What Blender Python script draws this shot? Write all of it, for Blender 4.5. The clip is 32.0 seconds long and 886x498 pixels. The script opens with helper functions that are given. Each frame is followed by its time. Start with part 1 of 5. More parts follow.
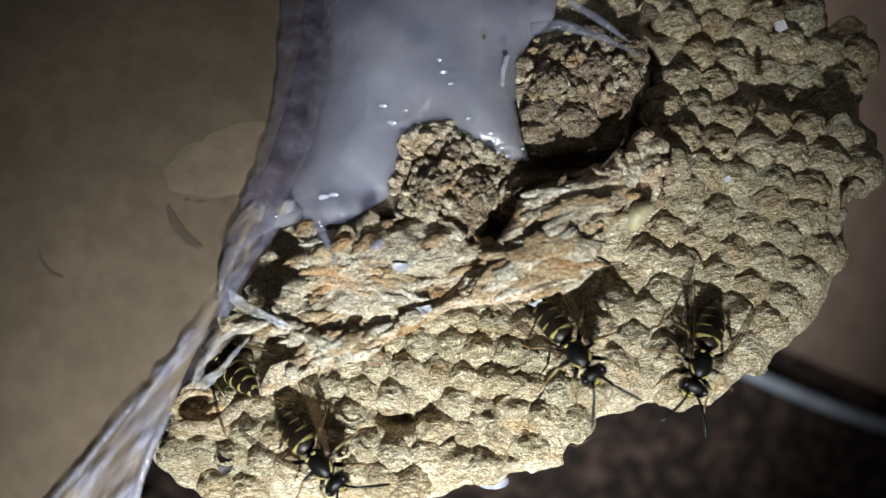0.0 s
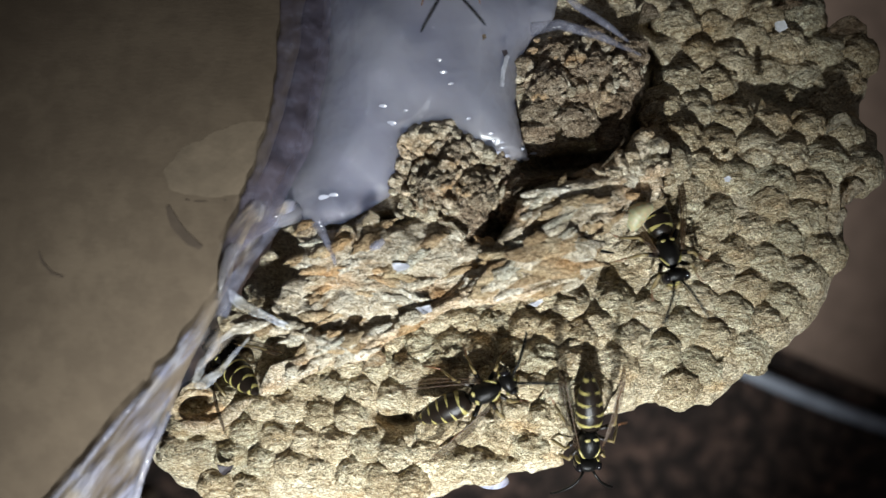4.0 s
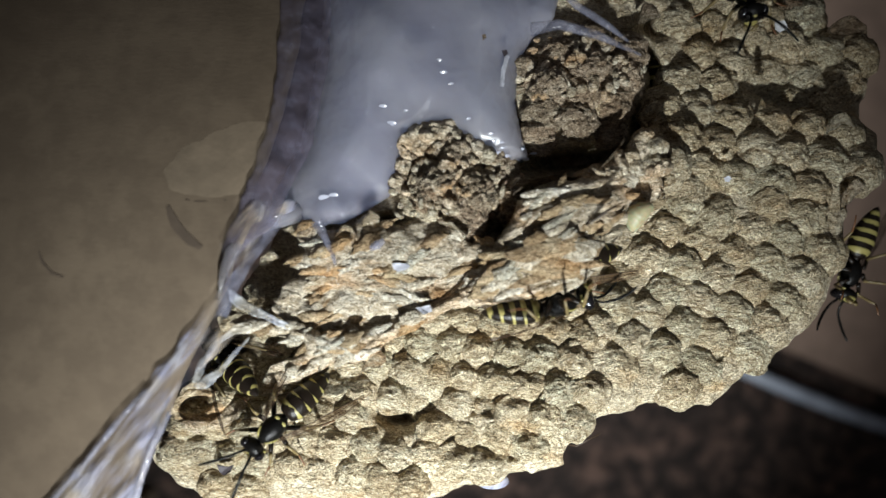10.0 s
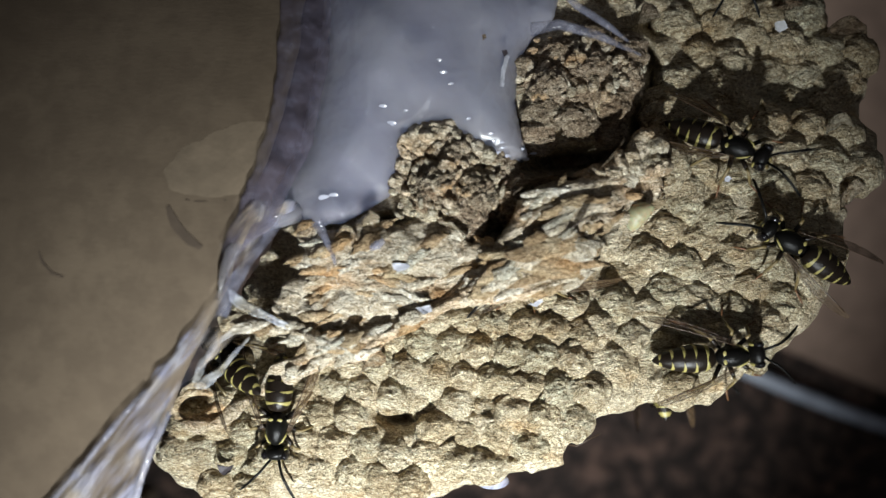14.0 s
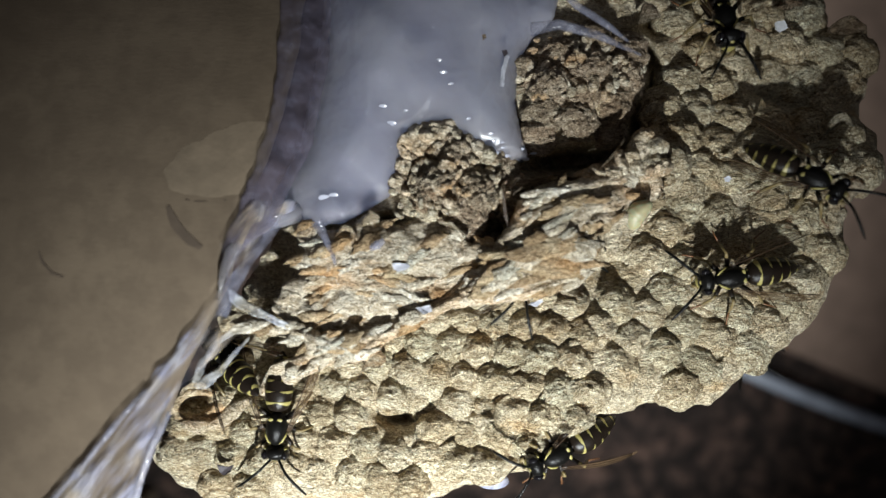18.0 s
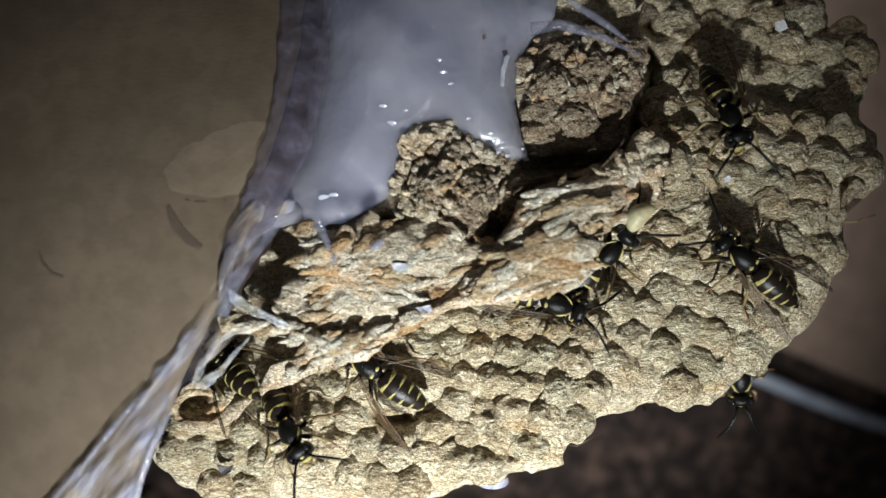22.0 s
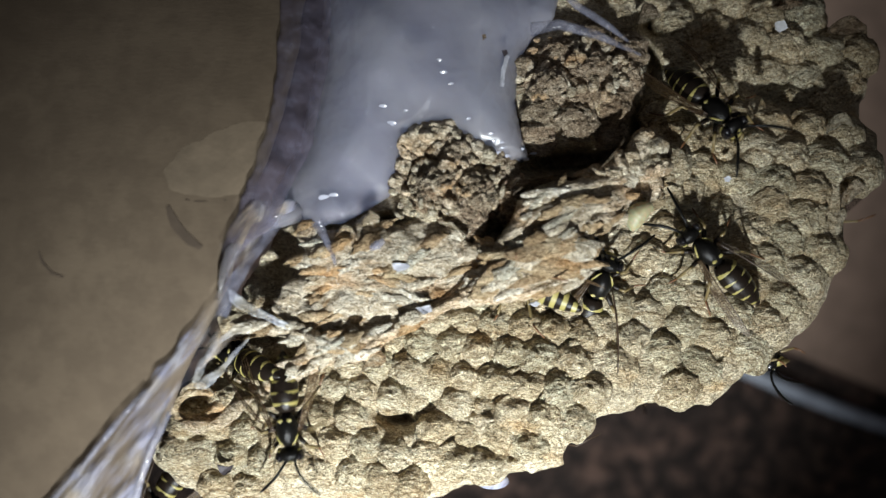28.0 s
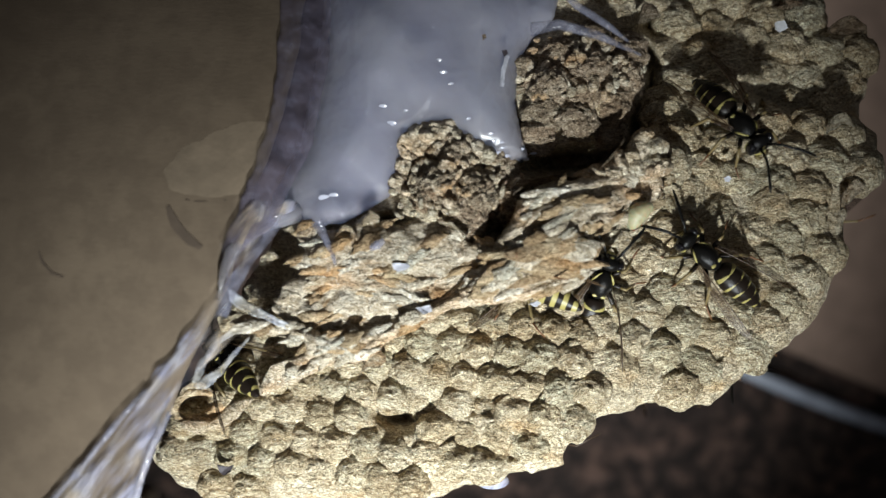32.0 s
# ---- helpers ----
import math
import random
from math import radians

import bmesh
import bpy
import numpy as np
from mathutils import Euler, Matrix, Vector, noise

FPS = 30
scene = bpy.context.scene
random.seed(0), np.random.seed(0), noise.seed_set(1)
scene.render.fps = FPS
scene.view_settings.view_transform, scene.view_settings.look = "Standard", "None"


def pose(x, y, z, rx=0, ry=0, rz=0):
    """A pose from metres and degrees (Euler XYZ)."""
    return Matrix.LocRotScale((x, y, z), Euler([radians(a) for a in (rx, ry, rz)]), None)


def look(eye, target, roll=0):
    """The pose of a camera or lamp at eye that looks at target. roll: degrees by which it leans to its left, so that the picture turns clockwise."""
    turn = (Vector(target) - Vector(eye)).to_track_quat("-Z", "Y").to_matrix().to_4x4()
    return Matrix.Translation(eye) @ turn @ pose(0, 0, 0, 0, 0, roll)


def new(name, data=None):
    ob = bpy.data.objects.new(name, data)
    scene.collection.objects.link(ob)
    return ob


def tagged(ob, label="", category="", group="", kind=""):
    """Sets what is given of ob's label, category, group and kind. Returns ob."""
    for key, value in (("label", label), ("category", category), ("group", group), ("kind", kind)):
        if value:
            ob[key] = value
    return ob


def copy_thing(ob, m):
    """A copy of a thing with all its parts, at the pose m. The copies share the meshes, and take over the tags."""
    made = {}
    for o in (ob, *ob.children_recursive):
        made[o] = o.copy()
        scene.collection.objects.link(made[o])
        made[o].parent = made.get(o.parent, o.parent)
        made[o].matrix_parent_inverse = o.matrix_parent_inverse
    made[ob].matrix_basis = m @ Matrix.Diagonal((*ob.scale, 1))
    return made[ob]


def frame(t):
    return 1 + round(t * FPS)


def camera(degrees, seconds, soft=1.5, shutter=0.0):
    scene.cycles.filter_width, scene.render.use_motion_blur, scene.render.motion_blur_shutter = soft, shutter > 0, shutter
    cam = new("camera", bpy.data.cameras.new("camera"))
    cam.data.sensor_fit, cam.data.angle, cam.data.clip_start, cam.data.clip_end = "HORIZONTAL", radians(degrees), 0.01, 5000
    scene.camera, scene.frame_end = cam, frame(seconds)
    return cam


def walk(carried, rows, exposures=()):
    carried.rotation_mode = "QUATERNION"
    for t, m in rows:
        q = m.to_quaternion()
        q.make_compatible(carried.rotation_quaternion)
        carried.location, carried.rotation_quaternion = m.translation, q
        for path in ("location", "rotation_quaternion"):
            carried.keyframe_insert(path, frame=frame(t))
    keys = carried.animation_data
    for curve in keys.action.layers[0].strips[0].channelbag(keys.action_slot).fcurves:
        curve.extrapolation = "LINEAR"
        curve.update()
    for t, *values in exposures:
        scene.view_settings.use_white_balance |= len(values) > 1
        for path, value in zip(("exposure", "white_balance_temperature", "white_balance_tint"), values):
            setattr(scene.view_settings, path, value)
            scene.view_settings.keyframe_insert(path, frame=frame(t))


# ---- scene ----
cam = camera(60, 32.0, soft=1.3, shutter=0.5)
EYE = 0.0866                     # height of the lens over the comb's face
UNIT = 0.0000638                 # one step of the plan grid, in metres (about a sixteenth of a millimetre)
MM = 0.001


def plan(u, v, h=0.0):
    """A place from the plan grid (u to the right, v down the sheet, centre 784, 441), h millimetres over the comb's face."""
    s = UNIT * (EYE - h * MM) / EYE
    return Vector(((u - 784) * s, (441 - v) * s, h * MM))


cam_pose = look((0, 0, EYE), (0, 0.0000001, 0))
walk(cam, [(0, cam_pose), (32.0, cam_pose)])
cam.data.dof.use_dof = True
cam.data.dof.focus_distance = 0.0856
cam.data.dof.aperture_fstop = 10.0

# ---- light: one hand torch beside the lens, a dim room ----
world = bpy.data.worlds.new("dim_room")
scene.world = world
world.use_nodes = True
world.node_tree.nodes["Background"].inputs[0].default_value = (0.80, 0.80, 0.85, 1)
world.node_tree.nodes["Background"].inputs[1].default_value = 0.10

torch = new("torch_light", bpy.data.lights.new("torch_light", "SPOT"))
torch.data.energy = 1.64
torch.data.color = (0.935, 1.0, 1.015)
torch.data.shadow_soft_size = 0.0042
torch.data.spot_size = radians(66)
torch.data.spot_blend = 1.0
torch.matrix_world = look((0.008, -0.098, 0.086), (0.0010, -0.0402, 0.0))
scene.view_settings.exposure = 0.0


# ---- materials ----
def material(name, rough=0.6, **kw):
    m = bpy.data.materials.new(name)
    m.use_nodes = True
    b = m.node_tree.nodes["Principled BSDF"]
    b.inputs["Roughness"].default_value = rough
    for key, value in kw.items():
        b.inputs[key.replace("_", " ")].default_value = value
    return m, m.node_tree, b


def node(tree, kind, **values):
    n = tree.nodes.new(kind)
    for key, value in values.items():
        n.inputs[key.replace("_", " ")].default_value = value
    return n


def ramp(tree, source, stops):
    r = tree.nodes.new("ShaderNodeValToRGB")
    while len(r.color_ramp.elements) < len(stops):
        r.color_ramp.elements.new(0.5)
    for e, (at, colour) in zip(r.color_ramp.elements, stops):
        e.position, e.color = at, (*colour, 1)
    tree.links.new(source, r.inputs[0])
    return r.outputs[0]


def mixed(tree, fac, a, b, kind="MIX"):
    m = tree.nodes.new("ShaderNodeMix")
    m.data_type, m.blend_type = "RGBA", kind
    for value, socket in ((fac, m.inputs[0]), (a, m.inputs[6]), (b, m.inputs[7])):
        if isinstance(value, (int, float)):
            socket.default_value = value
        elif isinstance(value, tuple):
            socket.default_value = (*value, 1)
        else:
            tree.links.new(value, socket)
    return m.outputs[2]


def coords(tree, stretch=(1, 1, 1), turn=0.0):
    g = tree.nodes.new("ShaderNodeNewGeometry")
    m = node(tree, "ShaderNodeMapping", Scale=stretch, Rotation=(0, 0, radians(turn)))
    tree.links.new(g.outputs["Position"], m.inputs[0])
    return m.outputs[0]


def noise_at(tree, where, scale, detail=4.0, rough=0.6):
    n = node(tree, "ShaderNodeTexNoise", Scale=scale, Detail=detail, Roughness=rough)
    tree.links.new(where, n.inputs["Vector"])
    return n.outputs[0]


def bump(tree, shader, height, depth, under=None, strength=1.0):
    b = node(tree, "ShaderNodeBump", Strength=strength, Distance=depth)
    tree.links.new(height, b.inputs["Height"])
    if under is not None:
        tree.links.new(under, b.inputs["Normal"])
    tree.links.new(b.outputs[0], shader.inputs["Normal"])
    return b.outputs[0]


def paper(name, pale, mid, dark, rust, turn, rusty, arcs=0.0, relief=1.0):
    """Chewed wood-fibre paper: fine streaks, grey and ochre layers, crumbs."""
    m, t, b = material(name, 0.92)
    here = coords(t)
    streak = coords(t, (1, 2.4, 1), turn)
    blotch = noise_at(t, here, 420, 5, 0.65)
    thread = node(t, "ShaderNodeTexNoise", Scale=1100, Detail=4, Roughness=0.6, Distortion=1.6)
    t.links.new(streak, thread.inputs["Vector"])
    fibre = thread.outputs[0]
    crumb = noise_at(t, here, 3600, 3, 0.6)
    colour = ramp(t, blotch, [(0.30, dark), (0.46, mid), (0.62, pale)])
    fib = ramp(t, fibre, [(0.34, tuple(c * 0.30 for c in mid)), (0.50, mid), (0.64, tuple(min(1, c * 1.25) for c in pale))])
    colour = mixed(t, 0.5, colour, fib)
    patch = noise_at(t, coords(t, (1, 1.8, 1), turn), 160, 3, 0.5)
    colour = mixed(t, ramp(t, patch, [(0.62 - 0.12 * rusty, (0, 0, 0)), (0.74 - 0.06 * rusty, (1, 1, 1))]), colour, mixed(t, 0.55, colour, rust))
    info = t.nodes.new("ShaderNodeObjectInfo")
    vary = ramp(t, info.outputs["Random"], [(0, (0.82, 0.77, 0.67)), (0.22, (1.0, 0.94, 0.83)), (0.45, (0.84, 0.88, 0.84)), (0.7, (1.0, 0.99, 0.95)), (1, (1.16, 1.13, 1.06))])
    colour = mixed(t, 0.8, colour, vary, "MULTIPLY")
    colour = mixed(t, ramp(t, crumb, [(0.60, (0, 0, 0)), (0.70, (0.6, 0.6, 0.6))]), colour, tuple(min(0.9, c * 1.3) for c in pale))
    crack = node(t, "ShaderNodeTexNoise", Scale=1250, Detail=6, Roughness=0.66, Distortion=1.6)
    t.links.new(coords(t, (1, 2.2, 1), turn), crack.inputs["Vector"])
    # creases are coloured darker, and the bump below presses them in
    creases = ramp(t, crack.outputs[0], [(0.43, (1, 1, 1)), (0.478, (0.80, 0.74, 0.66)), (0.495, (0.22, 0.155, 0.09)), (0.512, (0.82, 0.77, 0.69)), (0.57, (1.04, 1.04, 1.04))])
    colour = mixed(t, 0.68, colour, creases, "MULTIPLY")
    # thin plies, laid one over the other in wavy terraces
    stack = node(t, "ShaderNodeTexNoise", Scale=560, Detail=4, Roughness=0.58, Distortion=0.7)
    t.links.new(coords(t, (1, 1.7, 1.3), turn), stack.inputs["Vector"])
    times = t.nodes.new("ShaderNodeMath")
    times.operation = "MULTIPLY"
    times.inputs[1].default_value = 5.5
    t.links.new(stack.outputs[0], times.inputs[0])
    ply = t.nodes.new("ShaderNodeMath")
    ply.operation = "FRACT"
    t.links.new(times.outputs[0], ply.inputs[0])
    # each ply runs from a darker edge to a paler one
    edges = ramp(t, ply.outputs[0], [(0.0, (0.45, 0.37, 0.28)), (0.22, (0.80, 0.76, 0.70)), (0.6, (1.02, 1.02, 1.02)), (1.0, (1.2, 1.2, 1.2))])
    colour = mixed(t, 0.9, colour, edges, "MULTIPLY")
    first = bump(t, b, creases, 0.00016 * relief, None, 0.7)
    if arcs:
        # each load of pulp was laid round the cap in an arc
        own = t.nodes.new("ShaderNodeTexCoord")
        wander = node(t, "ShaderNodeTexNoise", Scale=700, Detail=5, Roughness=0.66)
        t.links.new(here, wander.inputs["Vector"])
        shift = t.nodes.new("ShaderNodeVectorMath")
        shift.operation = "MULTIPLY_ADD"
        shift.inputs[1].default_value = (0.0021, 0.0021, 0)
        t.links.new(wander.outputs["Color"], shift.inputs[0])
        t.links.new(own.outputs["Object"], shift.inputs[2])
        off = t.nodes.new("ShaderNodeVectorMath")
        off.operation = "MULTIPLY_ADD"
        off.inputs[1].default_value, off.inputs[2].default_value = (0.8, 1, 0.3), (-0.0007, 0.0006, 0)
        t.links.new(shift.outputs[0], off.inputs[0])
        far = t.nodes.new("ShaderNodeVectorMath")
        far.operation = "LENGTH"
        t.links.new(off.outputs[0], far.inputs[0])
        info2 = t.nodes.new("ShaderNodeMath")
        info2.operation = "MULTIPLY_ADD"
        info2.inputs[1].default_value = 0.05
        t.links.new(info.outputs["Random"], info2.inputs[0])
        t.links.new(far.outputs["Value"], info2.inputs[2])
        band = t.nodes.new("ShaderNodeTexNoise")
        band.noise_dimensions = "1D"
        band.inputs["Scale"].default_value, band.inputs["Detail"].default_value, band.inputs["Roughness"].default_value = 2500, 4, 0.75
        t.links.new(info2.outputs[0], band.inputs["W"])
        lines = ramp(t, band.outputs[0], [(0.30, (0.36, 0.28, 0.19)), (0.40, (0.66, 0.59, 0.49)), (0.46, (1.06, 1.05, 1.02)), (0.53, (0.92, 0.90, 0.86)), (0.57, (1.2, 1.2, 1.19)), (0.68, (1.3, 1.31, 1.3))])
        colour = mixed(t, arcs, colour, lines, "MULTIPLY")
        first = bump(t, b, band.outputs[0], 0.0003, first, 0.9)
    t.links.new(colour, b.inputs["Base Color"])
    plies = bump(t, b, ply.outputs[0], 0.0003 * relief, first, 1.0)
    second = bump(t, b, fibre, 0.0004 * relief, plies, 0.9)
    bump(t, b, crumb, 0.0001, second, 0.8)
    return m


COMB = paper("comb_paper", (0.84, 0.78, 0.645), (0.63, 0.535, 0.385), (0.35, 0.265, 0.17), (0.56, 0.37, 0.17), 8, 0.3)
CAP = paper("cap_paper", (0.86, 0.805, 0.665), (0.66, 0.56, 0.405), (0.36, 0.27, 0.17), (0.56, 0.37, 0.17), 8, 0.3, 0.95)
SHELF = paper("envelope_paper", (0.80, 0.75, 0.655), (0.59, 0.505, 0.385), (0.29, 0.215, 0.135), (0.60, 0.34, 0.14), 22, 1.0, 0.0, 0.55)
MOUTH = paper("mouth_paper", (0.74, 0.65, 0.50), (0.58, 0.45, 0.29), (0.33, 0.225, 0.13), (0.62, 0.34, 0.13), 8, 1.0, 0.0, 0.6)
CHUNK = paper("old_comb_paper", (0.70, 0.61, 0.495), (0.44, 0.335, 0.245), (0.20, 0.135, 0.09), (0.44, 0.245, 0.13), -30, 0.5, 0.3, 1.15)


def plain(name, colour, rough, grain=0.0, scale=2000, **kw):
    m, t, b = material(name, rough, **kw)
    n = noise_at(t, coords(t), scale, 4)
    t.links.new(ramp(t, n, [(0.3, tuple(c * 0.8 for c in colour)), (0.7, tuple(min(1, c * 1.15) for c in colour))]), b.inputs["Base Color"])
    if grain:
        bump(t, b, n, grain)
    return m


def glue(name, colour, rough, clear, ripple):
    m, t, b = material(name, rough, Transmission_Weight=clear, IOR=1.48, Subsurface_Weight=1.0, Subsurface_Scale=0.016, Coat_Weight=0.75, Coat_Roughness=0.05)
    b.inputs["Subsurface Radius"].default_value = (0.8, 0.9, 1.0)
    n = noise_at(t, coords(t), 170, 2, 0.5)
    milk = ramp(t, noise_at(t, coords(t), 60, 2, 0.5), [(0.36, colour), (0.62, (colour[0] * 1.13, colour[1] * 1.11, colour[2] * 0.98))])
    t.links.new(mixed(t, ramp(t, n, [(0.3, (1, 1, 1)), (0.7, (0, 0, 0))]), milk, mixed(t, 1.0, milk, (0.88, 0.88, 0.90), "MULTIPLY")), b.inputs["Base Color"])
    bump(t, b, noise_at(t, coords(t), 220, 1.5, 0.4), ripple)
    wet = node(t, "ShaderNodeBump", Strength=1.0, Distance=0.0032)
    t.links.new(noise_at(t, coords(t), 560, 1, 0.5), wet.inputs["Height"])
    t.links.new(wet.outputs[0], b.inputs["Coat Normal"])
    return m


GLUE = glue("milky_glue", (0.312, 0.318, 0.428), 0.3, 0.12, 0.0003)
FILM, tree, shader = material("glue_film", 0.34, IOR=1.45)
along = coords(tree, (2.2, 0.42, 1), 53)
along.node.vector_type = "TEXTURE"
streaks = noise_at(tree, along, 300, 3, 0.55)
tints = noise_at(tree, coords(tree), 170, 3, 0.5)
tree.links.new(ramp(tree, tints, [(0.34, (0.54, 0.42, 0.28)), (0.45, (0.46, 0.43, 0.44)), (0.56, (0.38, 0.39, 0.54)), (0.68, (0.68, 0.68, 0.72))]), shader.inputs["Base Color"])
tree.links.new(ramp(tree, streaks, [(0.42, (0.03, 0.03, 0.03)), (0.52, (0.25, 0.25, 0.25)), (0.64, (0.75, 0.75, 0.75))]), shader.inputs["Alpha"])
bump(tree, shader, streaks, 0.0005)

# smooth gloss for the added glint discs on the glue
GLINT = plain("glint_gloss", (0.40, 0.405, 0.48), 0.10, 0.0, 400, Coat_Weight=0.6, Coat_Roughness=0.05)
STRAND, tree, shader = material("glue_strand", 0.12, Base_Color=(0.34, 0.345, 0.44, 1), IOR=1.45, Coat_Weight=0.6, Coat_Roughness=0.05)
tree.links.new(ramp(tree, noise_at(tree, coords(tree), 500, 3, 0.6), [(0.36, (0.14, 0.14, 0.14)), (0.66, (0.5, 0.5, 0.5))]), shader.inputs["Alpha"])
bump(tree, shader, noise_at(tree, coords(tree), 600, 2), 0.0004)

WEB, tree, shader = material("glue_web", 0.3, IOR=1.45)
tree.links.new(ramp(tree, noise_at(tree, coords(tree), 260, 3, 0.5), [(0.36, (0.50, 0.45, 0.36)), (0.52, (0.52, 0.53, 0.56)), (0.64, (0.42, 0.44, 0.58))]), shader.inputs["Base Color"])
tree.links.new(ramp(tree, noise_at(tree, coords(tree), 420, 3, 0.6), [(0.36, (0.22, 0.22, 0.22)), (0.62, (0.85, 0.85, 0.85))]), shader.inputs["Alpha"])
bump(tree, shader, noise_at(tree, coords(tree), 700, 2), 0.0003)

RIM, tree, shader = material("clear_rim", 0.2, Base_Color=(0.165, 0.145, 0.195, 1), IOR=1.45)
tree.links.new(ramp(tree, noise_at(tree, coords(tree), 300, 4, 0.6), [(0.35, (0.32, 0.32, 0.32)), (0.66, (0.72, 0.72, 0.72))]), shader.inputs["Alpha"])
tree.links.new(ramp(tree, noise_at(tree, coords(tree), 520, 4, 0.6), [(0.36, (0.125, 0.105, 0.13)), (0.54, (0.16, 0.14, 0.185)), (0.70, (0.22, 0.21, 0.28))]), shader.inputs["Base Color"])
bump(tree, shader, noise_at(tree, coords(tree), 300, 2), 0.00025)

CARD, tree, shader = material("brown_card", 0.85)
wide, fine = noise_at(tree, coords(tree), 75, 4, 0.6), noise_at(tree, coords(tree, (1, 3, 1), 60), 900, 5)
base = ramp(tree, wide, [(0.3, (0.15, 0.109, 0.072)), (0.7, (0.215, 0.161, 0.108))])
base = mixed(tree, ramp(tree, noise_at(tree, coords(tree), 330, 4, 0.6), [(0.40, (0.45, 0.45, 0.45)), (0.58, (0, 0, 0))]), base, (0.12, 0.086, 0.057))
tree.links.new(mixed(tree, 0.07, base, ramp(tree, fine, [(0.3, (0.108, 0.08, 0.05)), (0.7, (0.195, 0.155, 0.10))])), shader.inputs["Base Color"])
bump(tree, shader, fine, 0.00002)
CARD_PALE = plain("pale_card", (0.24, 0.183, 0.124), 0.9, 0.0001, 300)
CARD_DARK = plain("card_mark", (0.11, 0.08, 0.056), 0.9, 0.0001, 300)
FLEECE, tree, shader = material("dark_fleece", 1.0)
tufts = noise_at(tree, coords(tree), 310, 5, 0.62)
# the tuft noise sets tone and bump: low parts darker, high parts paler
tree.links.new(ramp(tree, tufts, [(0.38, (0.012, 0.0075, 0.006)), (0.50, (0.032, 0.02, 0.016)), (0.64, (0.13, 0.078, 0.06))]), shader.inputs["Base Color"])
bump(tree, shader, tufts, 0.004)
BOARD = plain("brown_board", (0.27, 0.185, 0.142), 0.9, 0.0004, 220)
ROOM = plain("dim_plaster", (0.30, 0.28, 0.25), 0.9, 0.001, 40)
GREY = plain("grey_plastic", (0.33, 0.36, 0.43), 0.45, 0.0, 300)
BLACK = plain("black_cuticle", (0.012, 0.008, 0.0055), 0.33, 0.00003, 9000, Specular_IOR_Level=0.28)
FUZZ = plain("downy_black", (0.006, 0.0055, 0.005), 0.30, 0.00003, 14000, Specular_IOR_Level=0.2)
EYE_BLACK = plain("compound_eye", (0.008, 0.007, 0.008), 0.16, 0.00001, 20000)
YELLOW = plain("yellow_cuticle", (0.36, 0.31, 0.105), 0.36, 0.00003, 8000)
LEG_YELLOW = plain("leg_yellow", (0.19, 0.14, 0.06), 0.4, 0.00002, 9000)
LEG_BROWN = plain("tarsus_brown", (0.17, 0.075, 0.03), 0.45, 0.00002, 9000)
LARVA = plain("larva_skin", (0.40, 0.37, 0.22), 0.42, 0.0001, 1200, Subsurface_Weight=0.3, Subsurface_Scale=0.002)
FLAKE = plain("white_flake", (0.46, 0.465, 0.52), 0.45, 0.0001, 2500)
CRUMB = plain("white_crumb", (0.78, 0.78, 0.80), 0.6, 0.0001, 2500)
SPECK = plain("dark_speck", (0.045, 0.035, 0.04), 0.6, 0.0001, 2500)
WING, tree, shader = material("wing_membrane", 0.25, Base_Color=(0.13, 0.082, 0.042, 1), IOR=1.4, Coat_Weight=0.4)
veins = noise_at(tree, coords(tree, (1, 1, 1), 0), 900, 2)
tree.links.new(ramp(tree, veins, [(0.35, (0.34, 0.34, 0.34)), (0.65, (0.62, 0.62, 0.62))]), shader.inputs["Alpha"])
VEIN = plain("wing_vein", (0.06, 0.034, 0.018), 0.4, 0.0, 2000)


# ---- building helpers ----
def part(name, mesh, mat, parent=None, label="", smooth=True, kind=""):
    """Links a bmesh (or mesh) as one object, under a thing or a part."""
    if isinstance(mesh, bmesh.types.BMesh):
        data = bpy.data.meshes.new(name)
        mesh.to_mesh(data)
        mesh.free()
    else:
        data = mesh
    for x in mat if isinstance(mat, (list, tuple)) else [mat]:
        if data.materials.get(x.name) is None:
            data.materials.append(x)
    if smooth:
        data.polygons.foreach_set("use_smooth", [True] * len(data.polygons))
    ob = new(name, data)
    if parent is not None:
        ob.parent = parent
    return tagged(ob, label=label, kind=kind)


def raw(name, verts, faces):
    data = bpy.data.meshes.new(name)
    data.from_pydata(verts, [], faces)
    data.update()
    return data


def rough(x, y, z, scale, octaves=4):
    return noise.fractal(Vector((x, y, z)) * scale, 1.0, 2.1, octaves)


def outline(poly, uu, vv):
    """Signed distance on the plan to a polygon's edge, positive within."""
    p = np.array(poly, float)
    q = np.roll(p, -1, axis=0)
    far = np.full(uu.shape, 1e9)
    inside = np.zeros(uu.shape, bool)
    for (x0, y0), (x1, y1) in zip(p, q):
        dx, dy = x1 - x0, y1 - y0
        s = np.clip(((uu - x0) * dx + (vv - y0) * dy) / (dx * dx + dy * dy + 1e-9), 0, 1)
        far = np.minimum(far, np.hypot(uu - x0 - s * dx, vv - y0 - s * dy))
        if y0 != y1:
            inside ^= ((vv < y0) != (vv < y1)) & (uu < x0 + (vv - y0) * dx / dy)
    return np.where(inside, far, -far)


def hump(u, v, cu, cv, ru, rv, turn=0.0):
    """A soft round hump of height one."""
    c, s = math.cos(radians(turn)), math.sin(radians(turn))
    a, b = ((u - cu) * c + (v - cv) * s) / ru, ((v - cv) * c - (u - cu) * s) / rv
    return np.exp(-(a * a + b * b))


